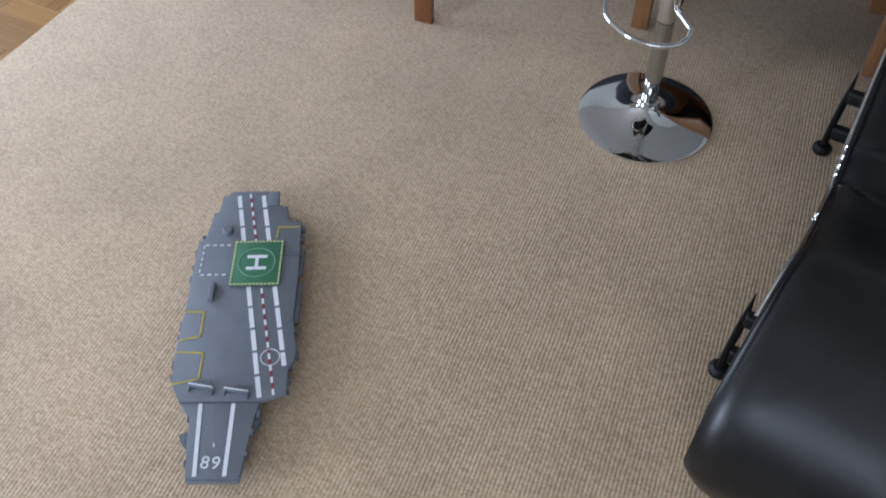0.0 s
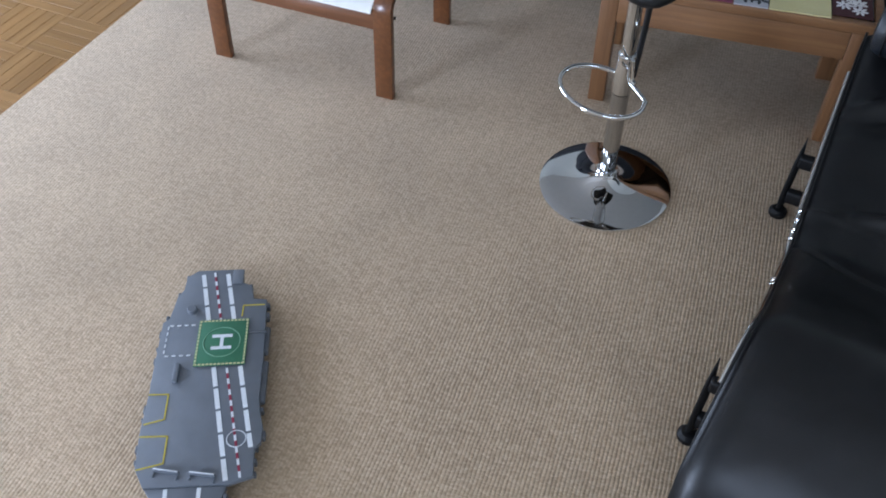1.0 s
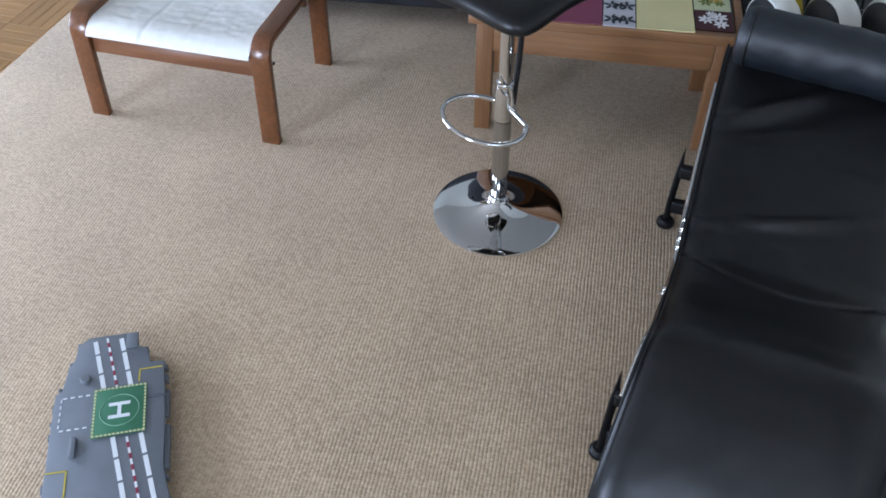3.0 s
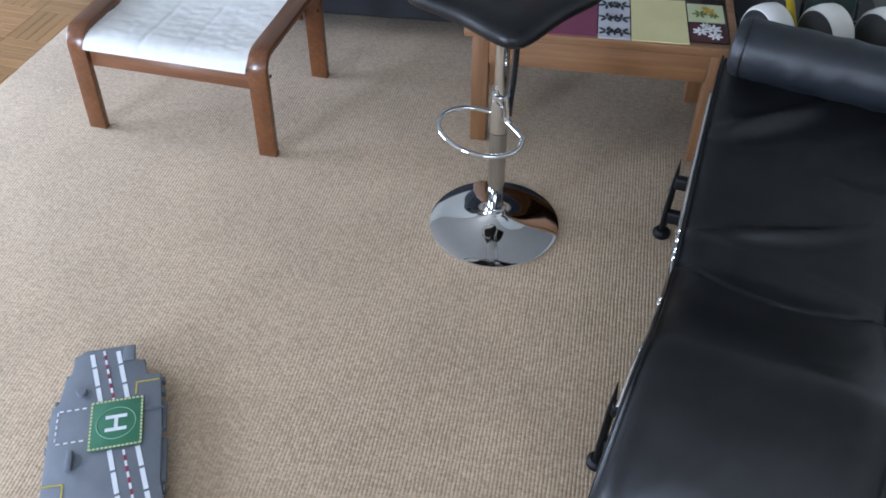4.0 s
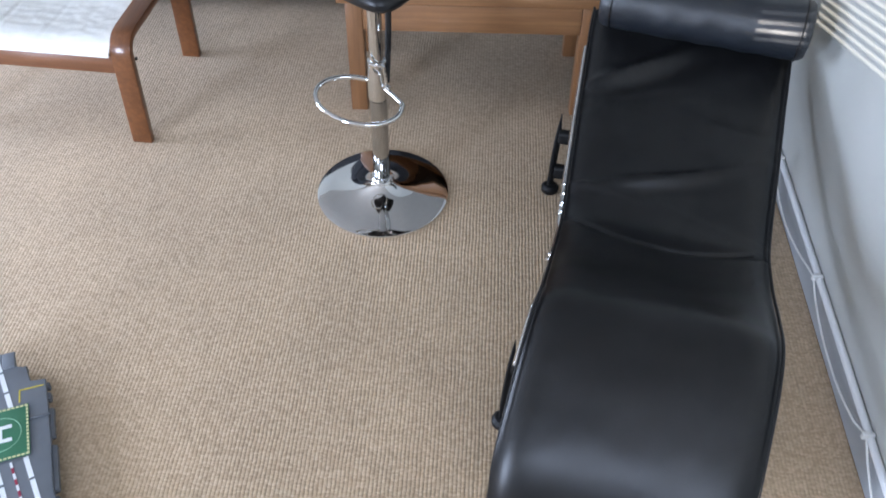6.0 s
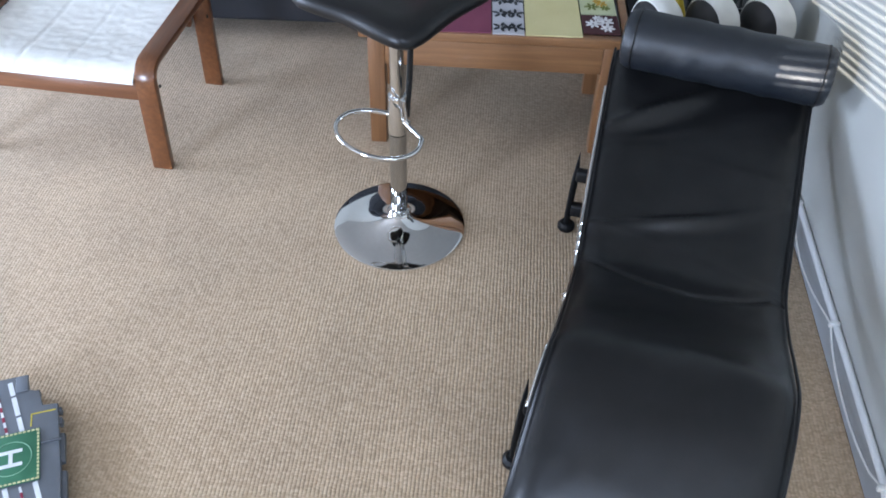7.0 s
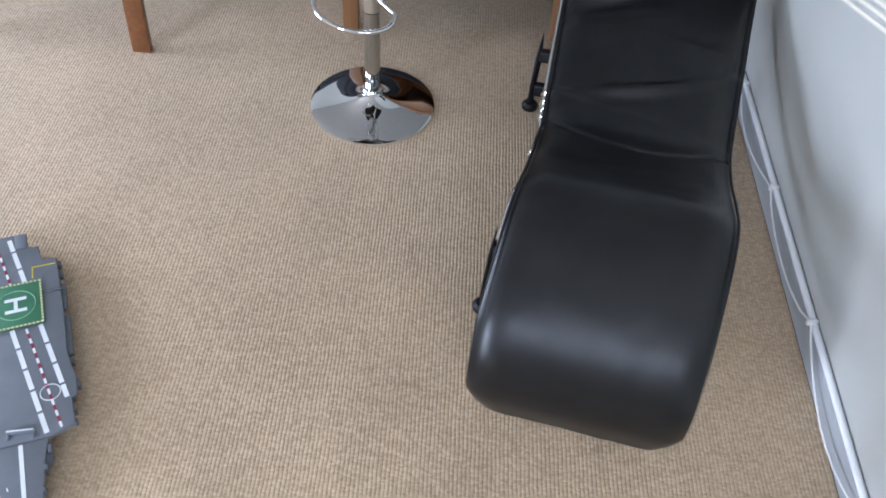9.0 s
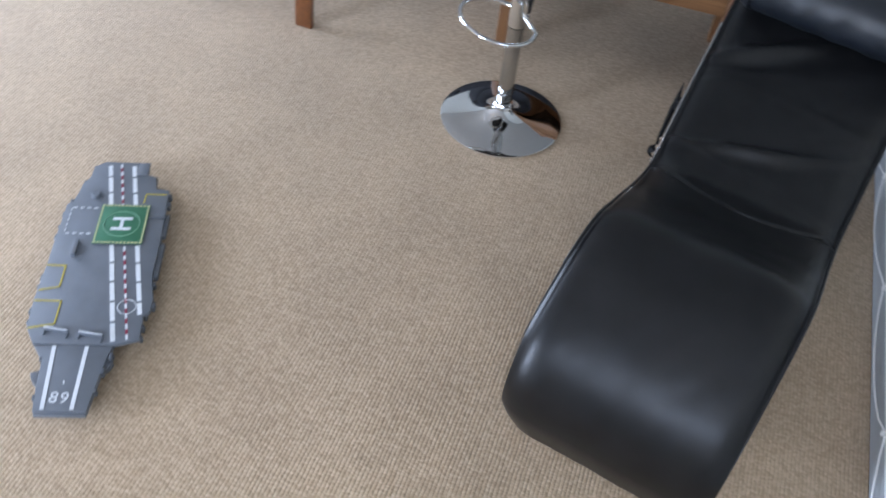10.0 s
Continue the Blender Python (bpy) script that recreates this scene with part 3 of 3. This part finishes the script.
carrier()
landing_pad(SHIP @ pose(0.256, 0.031, DECK + 0.0035, 0, 0, 90.5), "green printed landing pad sheet on the toy ship", PAD_GREEN, 0.13, 0.148, PALE_YELLOW)
landing_pad(pose(-0.022, 0.03, 0.8315, 0, 0, 47), "faded green printed landing pad on the stool seat", PAD_PALE, 0.14, 0.15)


# ---- toy helicopter resting on the stool ----
def helicopter():
    h = thing("toy_helicopter", pose(0.04, 0.09, 0.835, 0, 0, 150), "small red and black toy helicopter resting on the stool", "toy helicopter")
    part("cabin", lathe([(0.0, -0.05), (0.01, -0.042), (0.018, -0.02), (0.019, 0.01), (0.012, 0.035), (0.0, 0.045)], 20), RED_PLASTIC, h, "orange-red cabin").matrix_local = pose(-0.03, 0, 0.034, 0, 90, 0)
    part("canopy", lathe([(0.0, -0.02), (0.012, -0.012), (0.015, 0.005), (0.01, 0.02), (0.0, 0.024)], 20), BLACK_PLASTIC, h).matrix_local = pose(-0.055, 0, 0.04, 0, 90, 0)
    part("tail_boom", tube([(0.0, 0, 0.036), (0.14, 0, 0.042)], 0.0035, 8), BLACK_PLASTIC, h)
    part("tail_fin", box((0.03, 0.002, 0.035), (0.14, 0, 0.045), 0.001, (0, 20, 0)), RED_PLASTIC, h)
    part("mast", tube([(-0.02, 0, 0.05), (-0.02, 0, 0.085)], 0.002, 8), BLACK_PLASTIC, h)
    for z, turn in ((0.07, 30), (0.084, 120)):
        part("rotor_blade", box((0.19, 0.013, 0.0015), (-0.02, 0, z), 0.0005, (0, 0, turn)), BLACK_PLASTIC, h)
    for s in (-1, 1):
        part("skid", tube(spline([(-0.07, s * 0.025, 0.006), (-0.06, s * 0.025, 0.002), (0.02, s * 0.025, 0.002), (0.03, s * 0.025, 0.004)], 4), 0.0018, 6), BLACK_PLASTIC, h)
        for x in (-0.04, 0.0):
            part("strut", tube([(x, s * 0.01, 0.022), (x, s * 0.025, 0.002)], 0.0015, 6), BLACK_PLASTIC, h)


helicopter()


# ---- bentwood footstool ----
def bentwood_side(width, depth, height, thick):
    """One side of bent laminated wood: up one leg, along the top and down the other."""
    d, r, q = depth / 2, 0.07, 0.04
    path = [(-d - 0.015, 0.0), (-d, height - r - 0.02)]
    for k in range(1, 9):
        a = math.pi - (math.pi / 2) * k / 9
        path.append((-d + r + r * math.cos(a), height - r - 0.006 + r * math.sin(a)))
    far = d + 0.018
    path += [(-d + r + 0.02, height - 0.005), (-0.05, height - 0.006), (0.05, height - 0.006), (far - q - 0.02, height - 0.003)]
    for k in range(1, 9):
        a = math.pi / 2 - (math.pi / 2) * k / 9
        path.append((far - q + q * math.cos(a), height - q - 0.004 + q * math.sin(a)))
    path += [(far, height - q - 0.02), (d + 0.015, 0.0)]
    bm = bmesh.new()
    rings = []
    n = len(path)
    for i, (y, z) in enumerate(path):
        a, b = path[max(i - 1, 0)], path[min(i + 1, n - 1)]
        t = Vector((0, b[0] - a[0], b[1] - a[1])).normalized()
        inner = Vector((0, t.z, -t.y))
        if i in (0, n - 1):
            inner = Vector((0, 1 if i == 0 else -1, 0))
        rings.append([bm.verts.new(Vector((sx * width / 2, y, z)) + inner * k) for sx, k in ((-1, 0), (1, 0), (1, thick), (-1, thick))])
    for a, b in zip(rings, rings[1:]):
        for k in range(4):
            bm.faces.new((a[k], a[(k + 1) % 4], b[(k + 1) % 4], b[k]))
    bm.faces.new(rings[0])
    bm.faces.new(rings[-1])
    bmesh.ops.recalc_face_normals(bm, faces=bm.faces)
    sharp = [e for e in bm.edges if len(e.link_faces) == 2 and e.calc_face_angle() > 1.0]
    bmesh.ops.bevel(bm, geom=sharp, offset=0.004, segments=2, profile=0.5, affect="EDGES")
    return bm


def footstool():
    fs = thing("footstool", pose(-1.1, 0.53, 0, 0, 0, -6.6), "red-brown bentwood footstool with a cream canvas seat", "footstool")
    for s in (-1, 1):
        side = part("bentwood_side", bentwood_side(0.066, 0.505, 0.392, 0.026), CHERRY, fs)
        side.location = (s * 0.326, 0, 0)
    for s in (-1, 1):
        rail = part("cross_rail", box((0.58, 0.022, 0.062), (0, 0, 0), 0.004), CHERRY_RAIL, fs)
        rail.matrix_local = pose(0, s * 0.228, 0.281, s * 8, 0, 0)
    # slung canvas with creases and a rolled hem
    bm = bmesh.new()
    nx, ny = 70, 64
    rows = []
    for layer in (1, 0):
        grid = []
        for j in range(ny + 1):
            t = j / ny
            y = -0.262 + 0.542 * t
            line = []
            for i in range(nx + 1):
                x = (i / nx - 0.5) * 0.584
                dip = 0.026 * math.sin(math.pi * t) * (0.55 + 0.45 * math.sin(math.pi * i / nx))
                z = 0.366 - dip - 0.043 * (abs(2 * t - 1) ** 9)
                fold = noise.noise(Vector((x * 9, y * 34, 0.3))) * 0.0016 + noise.noise(Vector((x * 26, y * 50, 3.0))) * 0.0016 + noise.noise(Vector((x * 60 + y * 40, y * 60 - x * 20, 7.0))) * 0.0015
                seam = -0.003 * math.exp(-((x + 0.09) / 0.004) ** 2) - 0.003 * math.exp(-((x - 0.07) / 0.004) ** 2)
                line.append(bm.verts.new((x, y, z + (0.007 + fold + seam) * layer)))
            grid.append(line)
        rows.append(grid)
        for j in range(ny):
            for i in range(nx):
                bm.faces.new((grid[j][i], grid[j][i + 1], grid[j + 1][i + 1], grid[j + 1][i]))
    for j, step in ((0, 1), (ny, 1)):
        for i in range(nx):
            bm.faces.new((rows[0][j][i], rows[0][j][i + 1], rows[1][j][i + 1], rows[1][j][i]))
    for i in (0, nx):
        for j in range(ny):
            bm.faces.new((rows[0][j][i], rows[0][j + 1][i], rows[1][j + 1][i], rows[1][j][i]))
    part("canvas_seat", bm, CANVAS, fs, "creased cream canvas seat")
    for s in (-1, 1):
        for y in (-0.22, 0.22):
            part("screw", lathe([(0.0, 0.0), (0.006, 0.0), (0.006, 0.003), (0.0, 0.004)], 12), BLACK_METAL, fs).matrix_local = pose(s * 0.357, y, 0.30, 0, 90 * s, 0)


footstool()


# ---- coffee table with cloths ----
def coffee_table():
    t = thing("coffee_table", pose(0.28, 0.618, 0, 0, 0, -1.5), "brown oak coffee table with dark polished top", "table")
    part("tabletop", box((0.80, 0.37, 0.018), (0, 0, 0.434), 0.003), DARK_TOP, t, "dark polished tabletop panel")
    for s in (-1, 1):
        part("top_frame", box((0.86, 0.035, 0.032), (0, s * 0.1965, 0.429), 0.006), OAK, t)
        part("top_frame", box((0.028, 0.357, 0.032), (s * 0.416, 0, 0.429), 0.006), OAK, t)
        part("apron", box((0.694, 0.022, 0.095), (0, s * 0.198, 0.3645), 0.004), OAK, t)
        part("side_apron", box((0.022, 0.30, 0.095), (s * 0.372, 0, 0.3645), 0.004), OAK, t)
        for q in (-1, 1):
            part("leg", box((0.056, 0.056, 0.412), (s * 0.375, q * 0.18, 0.206), 0.005), OAK_LEG, t)


coffee_table()
TOP = 0.4455


def flower_cloth(name, width, depth, at, mat, label, sprigs, leaf, group="cloths on the table"):
    c = thing(name, pose(*at), label, "cloth", group)
    part("cloth_sheet", cloth(width, depth, (0, 0, 0), 0.0025, 16, 24, 0.0012, 0.003), mat, c)
    for k, (x, y, size, ink) in enumerate(sprigs):
        bm = bmesh.new()
        for a in range(leaf):
            turn = 2 * math.pi * a / leaf + 0.4 * math.sin(5 * k)
            ring = []
            for j in range(8):
                b = 2 * math.pi * j / 8
                px, py = size * (0.55 + 0.42 * math.cos(b)), size * 0.17 * math.sin(b)
                ring.append((x + px * math.cos(turn) - py * math.sin(turn), y + px * math.sin(turn) + py * math.cos(turn)))
            prism(ring, 0.0032, 0.0056, bm=bm)
        part("printed_sprig", bm, ink, c, "", False)
    return c


flower_cloth("plum_cloth", 0.24, 0.26, (0.145, 0.543, TOP), PURPLE, "plum woven cloth lying on the coffee table", [], 5)
flower_cloth("grey_runner", 0.10, 0.27, (0.319, 0.544, TOP), GREYCLOTH, "pale grey cloth printed with black leaf sprigs on the table",
             [(x, y, s, LEAF_BLACK) for y in (-0.095, -0.01, 0.075) for x, s in ((-0.024, 0.030), (0.024, 0.030), (0.0, 0.024))], 5)
flower_cloth("yellow_cloth", 0.178, 0.275, (0.462, 0.545, TOP), YELLOW, "pale yellow cloth lying on the coffee table", [], 5)
flower_cloth("sage_coaster", 0.115, 0.115, (0.613, 0.608, TOP), SAGE, "small sage cloth mat with printed leaves on the table",
             [(-0.02, -0.01, 0.026, LEAF_GREEN), (0.012, 0.012, 0.022, GOLD), (0.024, -0.016, 0.018, LEAF_GREEN), (0.0, 0.03, 0.014, GOLD)], 6)
flower_cloth("wine_coaster", 0.115, 0.115, (0.613, 0.488, TOP), WINE, "small dark wine cloth mat with white printed blossom",
             [(-0.024, 0.0, 0.027, PETAL), (0.017, 0.018, 0.029, PETAL), (0.02, -0.024, 0.025, PETAL), (-0.006, 0.036, 0.018, PETAL)], 7)


# ---- sofa ----
def sofa():
    s = thing("sofa", pose(-0.55, 1.43, 0), "dark blue-grey cloth sofa behind the coffee table", "sofa")
    part("body", box((2.46, 0.8, 0.33), (0, 0.02, 0.25), 0.03, segments=4), SOFA, s)
    for x in (-0.585, 0.585):
        part("seat_cushion", box((1.16, 0.62, 0.15), (x, -0.06, 0.49), 0.05, segments=4), SOFA, s)
        part("back_cushion", box((1.16, 0.2, 0.42), (x, 0.3, 0.68), 0.07, (-8, 0, 0), segments=4), SOFA, s)
    for x in (-1.31, 1.31):
        part("arm", box((0.16, 0.84, 0.525), (x, 0, 0.3475), 0.05, segments=4), SOFA, s)
    for x in (-1.2, 1.2):
        for y in (-0.3, 0.3):
            part("foot", box((0.05, 0.05, 0.09), (x, y, 0.045), 0.004), BLACK_PLASTIC, s)


sofa()


# ---- black leather lounger ----
LOUNGE = pose(0.7164, -0.5546, 0, 0, 0, -15.09)
PROFILE = [(0.766, 0.51), (0.516, 0.444), (0.316, 0.404), (0.147, 0.365), (0.047, 0.352), (-0.043, 0.372), (-0.155, 0.413), (-0.285, 0.474), (-0.403, 0.518),
           (-0.501, 0.499), (-0.6, 0.437), (-0.698, 0.352), (-0.753, 0.262), (-0.762, 0.168), (-0.735, 0.072)]


def lounge_curve(steps=12):
    return [Vector((0, p.x, p.y)) for p in spline([(y, z, 0) for y, z in PROFILE], steps)]


def edge(p, side):
    """How far the leather reaches to one side of the middle line; it narrows round the foot end."""
    wide = 0.2577 + 0.019 * p.y
    if side < 0:
        wide += float(np.interp(p.y, (-0.7, -0.35, 0, 0.35, 0.7), (0.012, -0.016, -0.014, 0.006, 0.024)))
    return side * wide * (1 - 0.11 * max(0, (0.16 - p.z) / 0.09) ** 2)


def across(p, x):
    """The place across the leather, x from -1 to 1."""
    return edge(p, -1) + (edge(p, 1) - edge(p, -1)) * (x + 1) / 2


# creases: place along, height, lean across, width, where across they are strongest
CREASES = ((0.205, 0.021, 0.10, 0.02, -0.1), (0.16, -0.005, 0.08, 0.03, 0.0), (0.645, 0.024, 0.18, 0.026, -0.5), (0.585, -0.012, 0.15, 0.032, -0.5),
           (0.50, -0.003, 0.12, 0.018, -0.7), (0.40, 0.003, -0.02, 0.02, 0.5), (0.10, 0.005, -0.05, 0.012, -0.85), (-0.34, 0.008, -0.10, 0.06, 0.65))


def seam_y(x):
    return -0.058 + 0.085 * (x - 0.03) ** 2


def lounger():
    lo = thing("chaise_longue", LOUNGE, "black leather chaise longue with chrome frame on black steel base", "chaise longue")
    curve = lounge_curve(12)
    thick = 0.045
    bm = bmesh.new()
    rings = []
    sec = []
    for k in range(33):                                    # upper face, left to right
        x = -1 + 2 * k / 32
        sec.append((x, 0.5 * (1 - abs(x) ** 12)))
    for k in range(1, 12):                                 # underside, right to left
        x = 1 - 2 * k / 12
        sec.append((x, -0.5))
    fine = lounge_curve(40)
    for i, p in enumerate(fine):
        a, b = fine[max(i - 1, 0)], fine[min(i + 1, len(fine) - 1)]
        t = (b - a).normalized()
        nrm = Vector((0, t.z, -t.y))
        y = p.y
        ring = []
        for x, h in sec:
            bulge = 0.0
            if h > 0:
                rim = 1 - abs(x) ** 6
                bulge = 0.004 * noise.noise(Vector((x * 2.2, y * 5, 1.0))) * rim + 0.0013 * noise.noise(Vector((x * 6, y * 22 - 5 * x, 4.0))) * rim
                if p.z > 0.3:
                    bulge -= 0.006 * math.exp(-((y - seam_y(x)) / 0.006) ** 2)
                    for y0, amp, lean, w, mid in CREASES:
                        bulge += amp * math.exp(-((y - y0 - lean * x - 0.01 * math.sin(3 * x + y0 * 20)) / w) ** 2) * (0.2 + 0.8 * math.exp(-((x - mid) / 0.5) ** 2))
                bulge *= 1 if abs(x) < 0.97 else 0.4
            ring.append(bm.verts.new(Vector((across(p, x), 0, 0)) + p + nrm * (thick * (h - 0.5) + bulge)))
        rings.append(ring)
    n = len(sec)
    for a, b in zip(rings, rings[1:]):
        for k in range(n):
            bm.faces.new((a[k], a[(k + 1) % n], b[(k + 1) % n], b[k]))
    bm.faces.new(rings[0])
    bm.faces.new(rings[-1])
    mat = part("mattress", bm, LEATHER, lo, "creased black leather mattress")
    for s in (-1, 1):
        for drop, thin in ((0.012, 0.0038), (0.036, 0.0022)):
            off = []
            for i, p in enumerate(curve[:-14]):
                along = (curve[i + 1] - curve[max(i - 1, 0)]).normalized()
                off.append(Vector((edge(p, s), p.y, p.z)) - Vector((0, along.z, -along.y)) * drop)
            part("piping", tube(off, lambda u, r=thin: r - (r - 0.0005) * min(1, max(0, (u - 0.7) / 0.2)), 8), LEATHER, mat)
    stitch = []
    for k in range(31):
        x = -0.72 + 1.57 * k / 30
        y = seam_y(x) + 0.005
        top = [q for q in curve if q.z > 0.3][::-1]
        here = Vector((0, y, float(np.interp(y, [q.y for q in top], [q.z for q in top]))))
        stitch.append(Vector((across(here, x), y, here.z - 0.0045)))
    part("seam", tube(stitch, 0.002, 6), LEATHER, mat, "raised stitched seam")
    # chrome side rails under the mattress, and the curved runner they stand on
    for s in (-1, 1):
        rail = [Vector((edge(p, s) + (-0.004 if s < 0 else -0.02), p.y, p.z - 0.046)) for p in curve[6:-56:2]]
        part("side_rail", tube(rail, 0.0085, 12), CHROME, lo, "polished chrome side rail")
        arc = [Vector((s * 0.235, y, 0.215 + 0.33 * (y - 0.03) ** 2)) for y in [0.72 - 1.22 * k / 24 for k in range(25)]]
        part("runner", tube(arc, 0.0125, 12), CHROME, lo, "curved chrome runner")
        for y0, z0, y1 in ((0.70, 0.445, 0.70), (-0.44, 0.46, -0.47)):
            part("stay", tube([(s * 0.245, y0, z0), (s * 0.235, y1, 0.215 + 0.33 * (y1 - 0.03) ** 2)], 0.009, 10), CHROME, lo)
    for y, z in ((0.68, 0.44), (0.05, 0.30), (-0.33, 0.435), (-0.5, 0.44)):
        part("cross_bar", tube([(-0.235, y, z - 0.012), (0.235, y, z - 0.012)], 0.009, 10), CHROME, lo)
    for y in (0.16, 0.13, 0.10, 0.07, -0.135, -0.16):
        near = min(curve, key=lambda q: abs(q.y - y))
        x = edge(near, -1) - 0.004
        part("spring_hook", tube(spline([(x + 0.03, y, near.z - 0.04), (x + 0.005, y - 0.004, near.z - 0.031), (x - 0.011, y, near.z - 0.046), (x + 0.006, y + 0.005, near.z - 0.06)], 4), 0.0035, 8), CHROME, lo)
    # round headrest roll with piped ends
    roll = bmesh.new()
    prof = [(0.0, -0.29), (0.05, -0.289), (0.069, -0.283), (0.077, -0.268), (0.0785, -0.255), (0.0775, -0.252), (0.079, -0.246)]
    prof += [(0.079 + 0.0015 * math.sin(k * 0.55) * math.sin(math.pi * k / 50), -0.24 + 0.48 * k / 50) for k in range(51)]
    prof += [(0.079, 0.246), (0.0775, 0.252), (0.0785, 0.255), (0.077, 0.265), (0.069, 0.276), (0.05, 0.281), (0.0, 0.282)]
    lathe(prof, 96, bm=roll)
    for v in roll.verts:
        v.co.xy *= 1.06 + 0.02 * noise.noise(v.co * 14) + 0.018 * noise.noise(Vector((v.co.x * 8, v.co.y * 8, v.co.z * 30 + 20 * v.co.x))) + 0.010 * noise.noise(v.co * 45)
    head = part("headrest", roll, SKY_LEATHER, lo, "round black leather headrest roll")
    head.matrix_local = pose(0.015, 0.690, 0.577, 0, 90, -3.3)
    for s in (-1, 1):
        part("piping", tube([(0.083 * math.cos(a), 0.083 * math.sin(a), s * 0.2535) for a in (2 * math.pi * k / 40 for k in range(40))], 0.0035, 6, True), LEATHER, head)
    return lo


lounger()


def lounger_base():
    b = thing("lounger_base", pose(0.73, -0.554, 0, 0, 0, -12.05), "black lacquered steel base with disc feet under the lounger", "base")
    for y in (-0.372, 0.512):
        for s, x in ((-1, -0.32), (1, 0.17)):
            part("leg", tube(spline([(x, y, 0.012), (x + s * 0.0, y + 0.012, 0.08), (x - s * 0.004, y + 0.035, 0.17), (x - s * 0.006, y + 0.062, 0.255)], 5),
                             lambda t: 0.0125 * min(1, max(0.12, (1 - t) / 0.3)), 10, False, 0.62), BLACK_METAL, b)
            part("foot_disc", lathe([(0.0, 0.0), (0.024, 0.0), (0.027, 0.005), (0.027, 0.017), (0.019, 0.026), (0.0, 0.029)], 24, (x, y, 0)), BLACK_METAL, b, "round black foot")
        part("lower_bar", box((0.48, 0.03, 0.045), (-0.075, y + 0.012, 0.072), 0.008, segments=3), BLACK_METAL, b)
        part("upper_bar", box((0.48, 0.03, 0.042), (-0.075, y + 0.034, 0.19), 0.008, segments=3), BLACK_METAL, b)
    for s in (-1, 1):
        part("beam", tube([(-0.075 + s * 0.12, -0.34, 0.13), (-0.075 + s * 0.12, 0.53, 0.13)], 0.02, 12), BLACK_METAL, b)


lounger_base()


# ---- the corner behind the lounger ----
cab = thing("low_cabinet", pose(0.98, 0.72, 0), "low black cabinet in the corner behind the lounger", "cabinet")
part("cabinet_body", box((0.46, 0.55, 0.357), (0, 0, 0.1785), 0.006), BLACK_PLASTIC, cab)
part("cabinet_top", box((0.48, 0.57, 0.02), (0, 0, 0.368), 0.004), BLACK_PLASTIC, cab)


def rimmed_pad(m, label):
    """A short round drum lying on its side: pale padded wall, black end."""
    r = thing("rimmed_pad", m, label, "pad", "rimmed pads in the corner")
    part("padded_wall", lathe([(0.0, -0.023), (0.069, -0.023), (0.083, -0.02), (0.091, -0.007), (0.0935, 0.022), (0.09, 0.05), (0.072, 0.067), (0.0, 0.072)], 40), OFFWHITE, r,
         "thick off-white padded wall").matrix_local = pose(0, 0, 0.0935, 0, 90, 0)
    part("black_end", lathe([(0.0, -0.057), (0.035, -0.053), (0.063, -0.039), (0.08, -0.0215), (0.0, -0.0215)], 40), BLACK_PLASTIC, r, "black end").matrix_local = pose(0, 0, 0.0935, 0, 90, 0)


for x, y in ((0.768, 0.455), (0.945, 0.475), (1.12, 0.48)):
    rimmed_pad(pose(x, y, 0.378, 0, 0, 30), "round black-ended pad with thick off-white wall on the cabinet")
tube_thing = thing("yellow_toy", pose(0.868, 0.57, 0.378), "small bright yellow plastic toy leaning in the corner", "toy")
part("barrel", tube([(0.03, 0, 0.03), (-0.018, 0.012, 0.165)], 0.013, 12), BRIGHT_YELLOW, tube_thing)
part("bulb", lathe([(0.0, 0.0), (0.02, 0.004), (0.024, 0.02), (0.018, 0.04), (0.0, 0.046)], 20, (0.03, 0, 0)), BRIGHT_YELLOW, tube_thing)
part("prong", tube([(-0.008, 0.012, 0.135), (-0.036, 0.014, 0.168)], 0.006, 8), BRIGHT_YELLOW, tube_thing)
rack = thing("glass_rack", pose(1.02, 0.68, 0.378), "greenish glass panel in a pale metal frame in the corner", "rack")
for s in (-1, 1):
    part("strut", tube([(s * 0.09, 0, 0.0), (s * 0.075 - 0.02, 0.02, 0.3)], 0.006, 8), BRUSHED, rack)
part("crossbar", tube([(-0.09, 0, 0.04), (0.09, 0, 0.04)], 0.004, 8), BRUSHED, rack)
part("glass_panel", box((0.15, 0.005, 0.2), (-0.008, 0.006, 0.16), 0.001, (-4, 0, 0)), SMOKE, rack)


# ---- parquet blocks beside the carpet ----
def parquet():
    side, turn = 0.235, radians(-8.2)
    strip = side / 5
    long = mesh_from(box((strip - 0.0012, side - 0.0012, 0.006), (0, 0, 0), 0.0008, segments=1), "parquet_strip", PARQUET, False)
    floor = bpy.data.objects["floor"]
    grid = Matrix.Translation((-2.17, 0.395, -0.0112)) @ Matrix.Rotation(turn, 4, "Z")
    for i in range(-4, 2):
        for j in range(-4, 6):
            mid = grid @ Vector(((i + 0.5) * side, (j + 0.5) * side, 0))
            if mid.x > carpet_edge(mid.y) + 0.17 or mid.x < carpet_edge(mid.y) - 0.85:
                continue
            across = (i + j) % 2
            for k in range(5):
                o = new("parquet_strip", long)
                at = ((i + 0.5) * side, (j + 0.1 + 0.2 * k) * side) if across else ((i + 0.1 + 0.2 * k) * side, (j + 0.5) * side)
                o.parent = floor
                o.matrix_local = grid @ pose(*at, 0, 0, 0, 90 if across else 0)


parquet()
